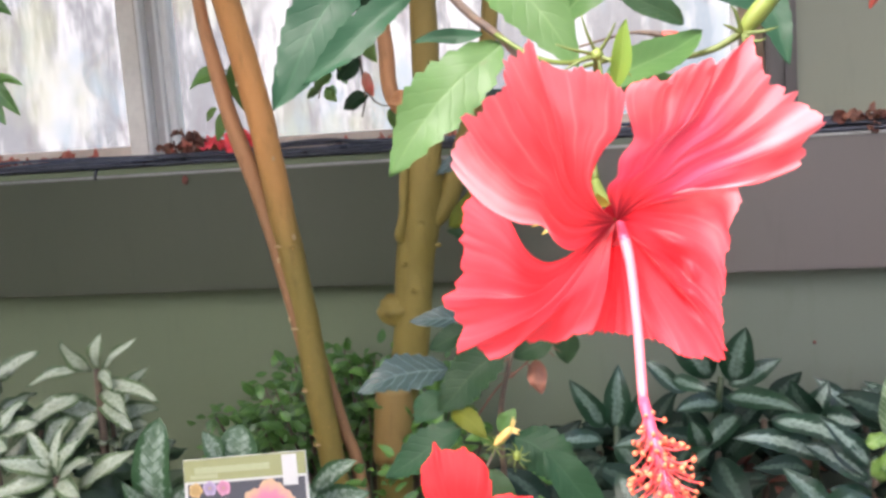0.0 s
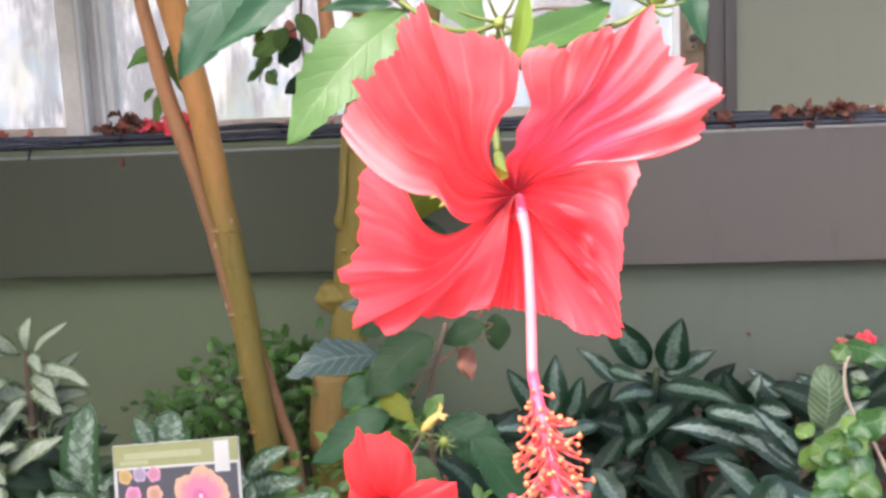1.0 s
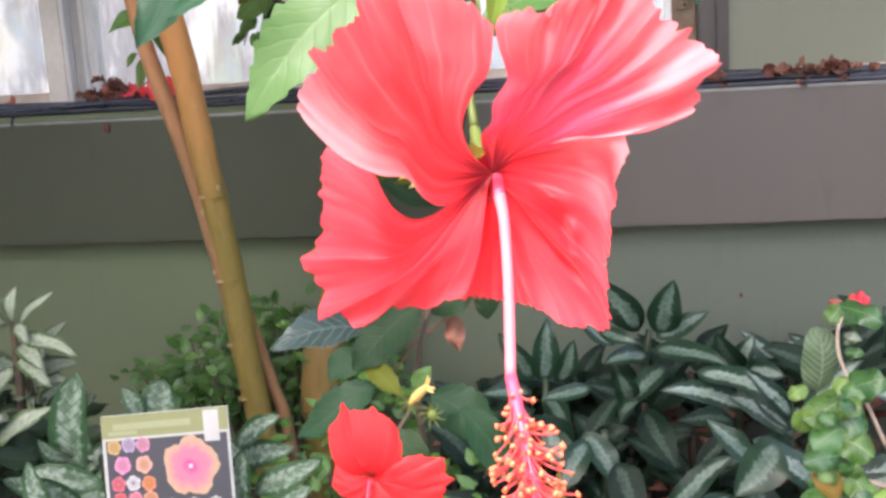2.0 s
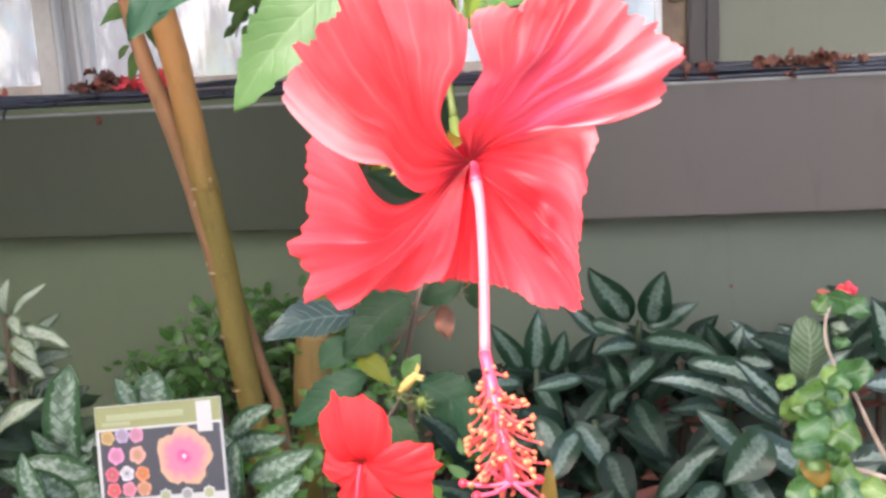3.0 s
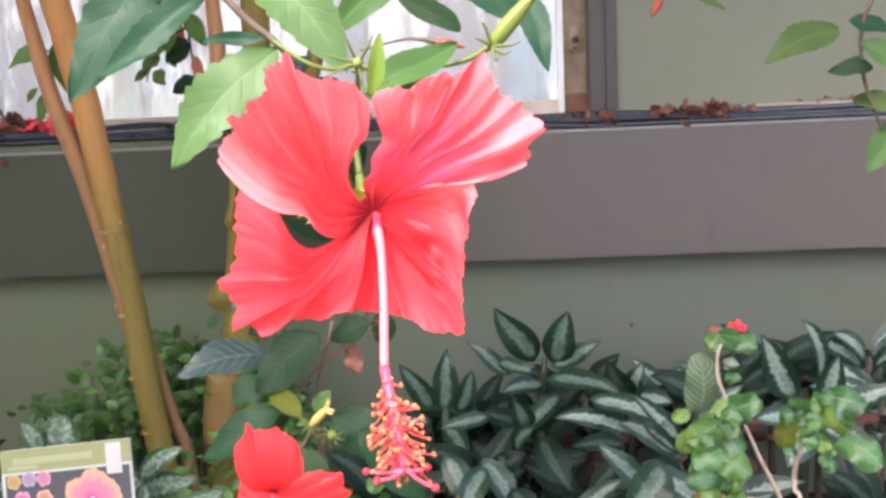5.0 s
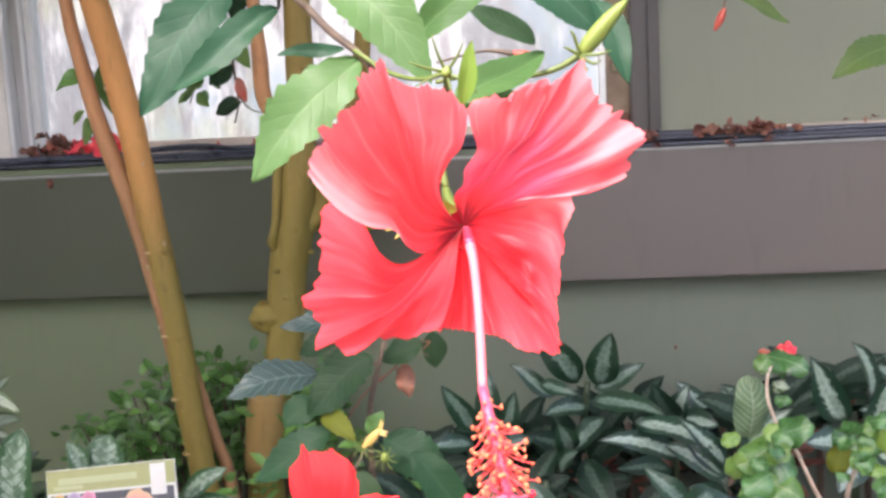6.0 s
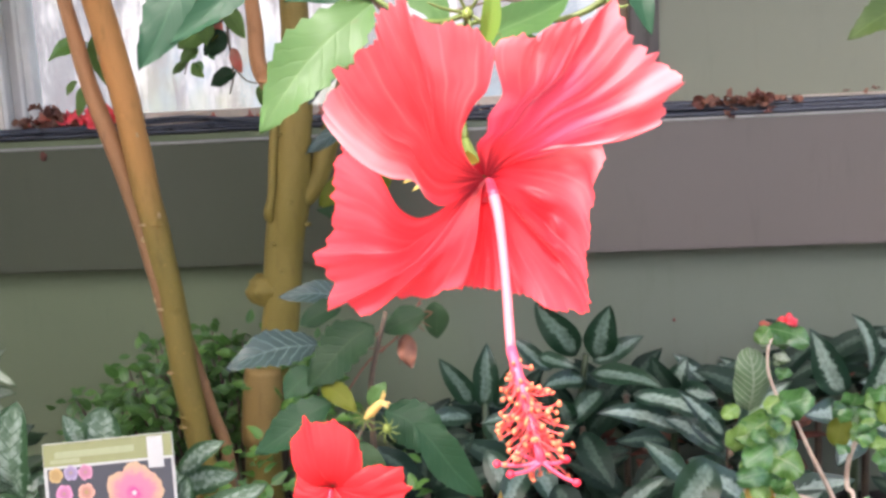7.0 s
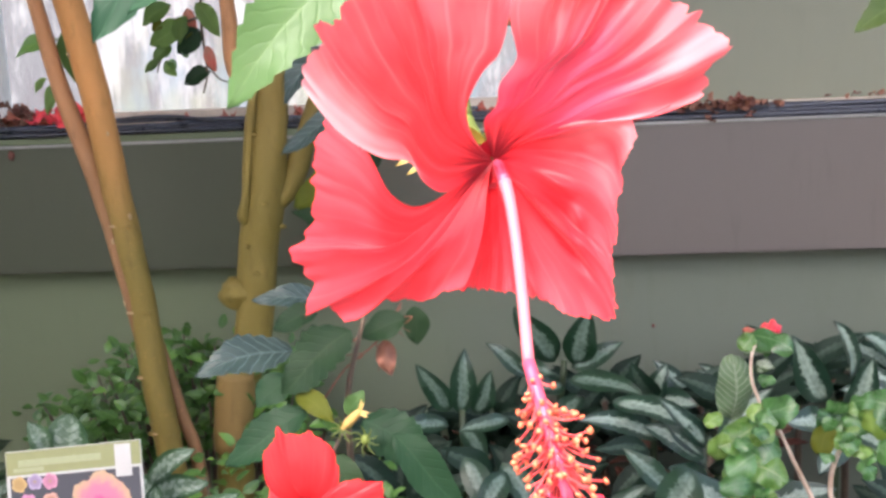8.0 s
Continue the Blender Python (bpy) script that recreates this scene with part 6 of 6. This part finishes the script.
silver = rosette_plant("silver_aglaonema", (-0.55, 1.5, 0.0), "silver-green aglaonema round the plant label", M_SILVER, (
    ((-0.752, 1.5, 0.440), (-0.726, 1.48, 0.622), 0.070), ((-0.673, 1.6, 0.50), (-0.707, 1.6, 0.559), 0.037),
    ((-0.660, 1.62, 0.450), (-0.636, 1.62, 0.566), 0.078), ((-0.472, 1.5, 0.487), (-0.387, 1.5, 0.540), 0.037),
    ((-0.474, 1.5, 0.457), (-0.370, 1.5, 0.484), 0.046), ((-0.428, 1.45, 0.427), (-0.308, 1.45, 0.485), 0.047),
    ((-0.446, 1.42, 0.400), (-0.426, 1.42, 0.513), 0.037), ((-0.758, 1.5, 0.460), (-0.792, 1.45, 0.520), 0.036),
    ((-0.723, 1.45, 0.400), (-0.802, 1.4, 0.469), 0.044), ((-0.400, 1.4, 0.400), (-0.315, 1.4, 0.462), 0.044),
    ((-0.752, 1.55, 0.451), (-0.846, 1.6, 0.508), 0.040), ((-0.753, 1.4, 0.400), (-0.785, 1.4, 0.501), 0.040),
    ((-0.71, 1.5, 0.42), (-0.85, 1.48, 0.44), 0.05),
), ([(-0.70, 1.55, -0.02, 0.010), (-0.72, 1.52, 0.46, 0.007)], [(-0.46, 1.5, -0.02, 0.010), (-0.46, 1.48, 0.45, 0.007)]), face=(0.05, -0.85, 0.5), ovals=(0, 2, 6), blunt=0.85, stem_material_=M_GREENSTEM)
for i, (x, y, z) in enumerate(((-0.85, 1.62, 0.36), (-0.62, 1.75, 0.34))):
    rosette_plant("silver_aglaonema", (x, y, 0.0), "silver-green aglaonema low in the bed", M_SILVER, ring_leaves((x, y, z), 10, 0.14, 0.05, 70 + i), ([(x, y, -0.02, 0.009), (x, y, z, 0.006)],), group="low silver aglaonemas", stem_material_=M_GREENSTEM)

rosette_plant("croton", (-1.0, 1.75, 0.0), "bushy plant with cream and pale green leaves", M_PALE, (
    ((-1.007, 1.75, 0.632), (-1.032, 1.7, 0.711), 0.040), ((-0.993, 1.75, 0.638), (-0.971, 1.75, 0.715), 0.034),
    ((-0.979, 1.75, 0.634), (-0.894, 1.75, 0.702), 0.024), ((-1.015, 1.75, 0.638), (-1.105, 1.68, 0.625), 0.030),
    ((-0.975, 1.75, 0.614), (-0.828, 1.68, 0.589), 0.036), ((-0.984, 1.75, 0.596), (-0.896, 1.68, 0.564), 0.040),
    ((-1.030, 1.75, 0.588), (-1.126, 1.66, 0.530), 0.047), ((-1.040, 1.72, 0.553), (-1.088, 1.68, 0.491), 0.044),
    ((-0.981, 1.75, 0.637), (-0.937, 1.7, 0.610), 0.028), ((-1.0, 1.76, 0.57), (-0.91, 1.72, 0.52), 0.04), ((-1.0, 1.76, 0.55), (-1.06, 1.7, 0.46), 0.045),
), ([(-1.0, 1.76, -0.02, 0.012), (-0.997, 1.75, 0.394, 0.0095), (-0.994, 1.75, 0.514, 0.0088), (-0.992, 1.75, 0.64, 0.006)],), face=(0.0, -0.7, 0.7), stem_material_=M_TWIG, wave=0.1, group="pale crotons")
rosette_plant("croton", (-1.02, 1.6, 0.0), "bushy plant with cream and pale green leaves", M_PALE, (
    ((-1.018, 1.6, 0.474), (-1.105, 1.55, 0.520), 0.039), ((-1.019, 1.6, 0.468), (-1.127, 1.55, 0.448), 0.044),
    ((-1.012, 1.6, 0.476), (-0.956, 1.6, 0.546), 0.037), ((-1.023, 1.6, 0.485), (-1.060, 1.6, 0.563), 0.032),
    ((-1.007, 1.6, 0.468), (-0.926, 1.58, 0.512), 0.033), ((-1.012, 1.6, 0.476), (-1.0, 1.62, 0.567), 0.030),
    ((-1.011, 1.6, 0.462), (-0.935, 1.55, 0.448), 0.039), ((-0.98, 1.62, 0.444), (-0.837, 1.6, 0.523), 0.043),
    ((-1.01, 1.6, 0.45), (-1.05, 1.53, 0.38), 0.045), ((-1.0, 1.6, 0.44), (-0.94, 1.53, 0.37), 0.045),
), ([(-1.02, 1.6, -0.02, 0.011), (-1.013, 1.6, 0.47, 0.006)],), face=(0.0, -0.7, 0.7), stem_material_=M_TWIG, wave=0.1, group="pale crotons")
# the inner rosettes take the darkened leaf copy to paint shaded gaps
for i, (x, y, z) in enumerate(((-0.995, 1.79, 0.53), (-1.02, 1.66, 0.40), (-0.99, 1.77, 0.42), (-0.88, 1.66, 0.40), (-1.17, 1.65, 0.54), (-1.28, 1.8, 0.60), (-1.15, 1.5, 0.40), (-0.9, 1.72, 0.44), (-1.2, 1.85, 0.48))):
    rosette_plant("croton", (x, y, 0.0), "bushy plant with cream and pale green leaves", M_CROTON_SHADED if i in (1, 2, 3, 7, 8) else M_PALE, ring_leaves((x, y, z), 13, 0.11, 0.044, 90 + i), ([(x, y, -0.02, 0.010), (x, y, z, 0.005)],), group="pale crotons", stem_material_=M_TWIG, wave=0.1)

# ---- glossy small-leaved shrub behind the stems ----
bush = thing("small_shrub", (-0.6, 2.3, 0.0), "glossy bright green shrub with many small leaves", "shrub")
random.seed(8)
small = [leaf_mesh("leaf", M_LEAF_SHRUB, w, fold=0.25, arch=0.06, along=8, seed=k) for k, w in enumerate((0.5, 0.58, 0.46))]
more = bmesh.new()
for k in range(46):
    x, y = -0.63 + random.uniform(-1, 1) * 0.34, random.uniform(2.14, 2.42)
    top = 0.555 - 0.55 * abs(x + 0.60) ** 1.2 + random.uniform(-0.14, 0.03)
    root = Vector((-0.6 + (x + 0.6) * 0.6, 2.28, 0.0))
    part("stem", tube([(*root, 0.005), (*(root.lerp(Vector((x, y, top)), 0.5)), 0.004), (x, y, top, 0.002)], 6, 4), M_TWIG, bush)
    for j in range(27):
        s = 0.5 + 0.5 * (j / 26) ** 0.7
        c = root.lerp(Vector((x, y, top)), s) + Vector((random.gauss(0, 0.03), random.gauss(0, 0.03), random.gauss(0, 0.018)))
        an, el = random.uniform(0, 6.28), random.uniform(-0.3, 0.9)
        d = Vector((math.cos(an) * math.cos(el), math.sin(an) * math.cos(el) * 0.8, math.sin(el))) * random.uniform(0.03, 0.05)
        face = (random.gauss(0, 0.4), -0.6, 0.7)
        if j % 5 == 0:
            place("leaf", small[j % 2], leaf_pose(c, c + d, face), bush)
        else:
            leaf(c, c + d, d.length * 0.52, face=face, along=6, seed=j, bm=more)
tagged(part("foliage", more, M_LEAF_SHRUB, bush, "dense small glossy leaves"), kind="stuff")
cover = thing("ground_cover", (-0.3, 1.95, 0.0), "low bright green leafy ground cover below the trunk", "plant")
for k in range(280):
    c = Vector((random.uniform(-0.60, -0.12), random.uniform(1.55, 2.1), 0.0))
    c.z = random.uniform(0.16, 0.30) + 0.09 * noise.noise(c * 7) + 0.12 * max(0.0, 1 - abs(c.x + 0.47) / 0.16) * random.random()
    an, el = random.uniform(0, 6.28), random.uniform(-0.2, 0.8)
    d = Vector((math.cos(an) * math.cos(el), math.sin(an) * math.cos(el) * 0.8, math.sin(el))) * random.uniform(0.026, 0.05)
    place("leaf", small[k % 3], leaf_pose(c, c + d, (random.gauss(0, 0.4), -0.5, 0.8)), cover)
    if k % 6 == 0:
        part("stem", tube([(c.x * 0.8 - 0.08, c.y, -0.02, 0.004), (c.x, c.y, c.z, 0.002)], 5, 3), M_TWIG, cover)

# ---- climbing plant with curled green leaves and a red bud ----
vine = thing("climber", (0.52, 1.58, 0.0), "climbing plant with crinkled bright green leaves and a red bud", "plant")
for pts in (
    [(0.52, 1.60, -0.02, 0.007), (0.50, 1.58, 0.3, 0.006), (0.515, 1.61, 0.50, 0.005), (0.524, 1.62, 0.548, 0.0047), (0.509, 1.62, 0.598, 0.0047), (0.510, 1.62, 0.645, 0.004), (0.535, 1.65, 0.665, 0.003)],
    [(0.52, 1.60, 0.56, 0.004), (0.545, 1.6, 0.526, 0.0046), (0.573, 1.6, 0.464, 0.0056), (0.615, 1.6, 0.373, 0.0065), (0.66, 1.6, 0.25, 0.0065), (0.70, 1.6, -0.02, 0.008)],
    [(0.69, 1.6, 0.56, 0.005), (0.669, 1.6, 0.524, 0.0065), (0.639, 1.6, 0.463, 0.007), (0.633, 1.6, 0.404, 0.007), (0.645, 1.59, 0.353, 0.007), (0.66, 1.6, -0.02, 0.009)],
    [(0.500, 1.53, 0.420, 0.004), (0.508, 1.54, 0.415, 0.0054), (0.558, 1.55, 0.403, 0.0072), (0.639, 1.56, 0.365, 0.009), (0.72, 1.58, 0.30, 0.009)],
    [(0.454, 1.55, 0.446, 0.0036), (0.459, 1.55, 0.386, 0.0036), (0.465, 1.55, 0.32, 0.0036), (0.48, 1.56, -0.02, 0.004)],
):
    part("stem", tube([(*q[:3], q[3] * 0.60) for q in pts], 8, 5, 0.1), M_TAN, vine, "bare tan woody stem")
VINE_LEAVES = (
    ((0.484, 1.66, 0.518), (0.483, 1.64, 0.634), 0.062), ((0.510, 1.65, 0.668), (0.570, 1.6, 0.650), 0.043), ((0.515, 1.64, 0.670), (0.494, 1.62, 0.648), 0.034),
    ((0.513, 1.6, 0.540), (0.567, 1.56, 0.574), 0.053), ((0.531, 1.6, 0.525), (0.442, 1.56, 0.504), 0.055), ((0.500, 1.58, 0.522), (0.532, 1.55, 0.480), 0.052),
    ((0.522, 1.6, 0.564), (0.500, 1.58, 0.540), 0.030), ((0.532, 1.58, 0.492), (0.450, 1.54, 0.467), 0.053), ((0.487, 1.56, 0.480), (0.546, 1.53, 0.455), 0.054),
    ((0.515, 1.56, 0.451), (0.438, 1.52, 0.448), 0.041), ((0.509, 1.53, 0.433), (0.541, 1.5, 0.385), 0.044),
)
for i, (b, t, w) in enumerate(VINE_LEAVES):
    part("leaf", leaf(b, t, w, fold=0.15, arch=0.12, wave=0.13, curl=0.5, oval=True, along=18, seed=i * 1.9), (M_LEAF_VINE, M_LEAF_VINE2)[i % 2] if i else M_RIB, vine)
for i, (b, t, w) in enumerate((
    ((0.655, 1.6, 0.525), (0.600, 1.58, 0.545), 0.042), ((0.658, 1.6, 0.551), (0.694, 1.58, 0.524), 0.042), ((0.650, 1.6, 0.548), (0.630, 1.57, 0.505), 0.040),
    ((0.507, 1.52, 0.428), (0.499, 1.5, 0.458), 0.028), ((0.538, 1.5, 0.407), (0.588, 1.48, 0.384), 0.046), ((0.626, 1.5, 0.387), (0.656, 1.48, 0.418), 0.054),
    ((0.512, 1.5, 0.412), (0.545, 1.48, 0.365), 0.046), ((0.445, 1.58, 0.474), (0.451, 1.56, 0.530), 0.034), ((0.67, 1.58, 0.57), (0.74, 1.56, 0.56), 0.055),
    ((0.48, 1.55, 0.40), (0.44, 1.5, 0.35), 0.05), ((0.52, 1.52, 0.37), (0.50, 1.48, 0.31), 0.05), ((0.70, 1.58, 0.50), (0.76, 1.54, 0.46), 0.055), ((0.60, 1.5, 0.36), (0.66, 1.47, 0.32), 0.05),
)):
    part("leaf", leaf(b, t, w, fold=0.15, arch=0.12, wave=0.13, curl=0.5, oval=True, along=18, seed=i * 1.3 + 7), (M_LEAF_VINE2, M_LEAF_VINE, M_LEAF_VINE2)[i % 3], vine)
random.seed(31)
for k in range(26):
    s = k / 25
    c = Vector((0.505, 1.59, 0.56)).lerp(Vector((0.49, 1.53, 0.33)), s) + Vector((random.gauss(0, 0.016), random.gauss(0, 0.012), random.gauss(0, 0.012)))
    an = random.uniform(-0.9, 4.0)
    d = Vector((math.cos(an), random.uniform(-0.7, 0.1), math.sin(an) * 0.6)).normalized() * random.uniform(0.03, 0.055)
    part("leaf", leaf(c, c + d, d.length * 0.8, face=(random.gauss(0, 0.4), -0.6, 0.7), fold=0.2, arch=0.15, wave=0.13, curl=0.5, oval=True, along=14, seed=k * 1.1), (M_LEAF_VINE, M_LEAF_VINE2)[k % 2], vine)
for k in range(7):
    c = Vector((0.525 + 0.010 * math.sin(k * 2.0), 1.65, 0.590 + 0.010 * k))
    an = k * 1.9
    d = Vector((math.cos(an), -0.4, 0.5 * math.sin(an))).normalized() * random.uniform(0.018, 0.034)
    part("leaf", leaf(c, c + d, d.length * 0.75, fold=0.2, wave=0.2, curl=0.6, along=12, seed=k), M_PALE if k % 2 else M_LEAF_VINE2, vine)
for k in range(16):
    c = Vector((0.655 + 0.030 * math.sin(k * 1.7), 1.585 - 0.002 * k, 0.565 - 0.0055 * k))
    an = k * 2.4 + 0.6
    d = Vector((math.cos(an), -0.45, 0.7 * math.sin(an) - 0.15)).normalized() * random.uniform(0.030, 0.048)
    part("leaf", leaf(c, c + d, d.length * 0.82, face=(random.gauss(0, 0.4), -0.6, 0.7), fold=0.2, arch=0.15, wave=0.13, curl=0.5, oval=True, along=14, seed=k * 1.7), (M_LEAF_VINE2, M_LEAF_VINE, M_LEAF_VINE2)[k % 3], vine)
part("leaf", leaf((0.672, 1.565, 0.560), (0.708, 1.55, 0.520), 0.036, fold=0.2, curl=0.5, wave=0.2, oval=True), M_LEAF_BRIGHT, vine, "fresh lime green leaf")
part("leaf", leaf((0.620, 1.57, 0.535), (0.600, 1.55, 0.492), 0.038, fold=0.2, curl=0.4, wave=0.1, oval=True), M_LEAF_OLIVE, vine, "faded olive green leaf")
part("leaf", leaf((0.477, 1.55, 0.445), (0.489, 1.52, 0.386), 0.05, fold=0.15, curl=0.3), M_LEAF_YELLOW, vine, "yellowing old leaf")
for k, (dx, dz) in enumerate(((0.0, 0.0), (0.009, 0.003), (0.004, 0.009), (-0.007, 0.004), (-0.03, -0.001), (-0.037, 0.001))):
    part("bud", blob((0.549 + dx, 1.665 + 0.004 * (k % 2), 0.667 + dz), (0.009, 0.009, 0.010) if k < 4 else (0.008, 0.007, 0.006), k * 2.3, 0.5, 2, None, 2.5), M_REDPETAL if k < 4 else M_LITTER2, vine, "crumpled red bud")
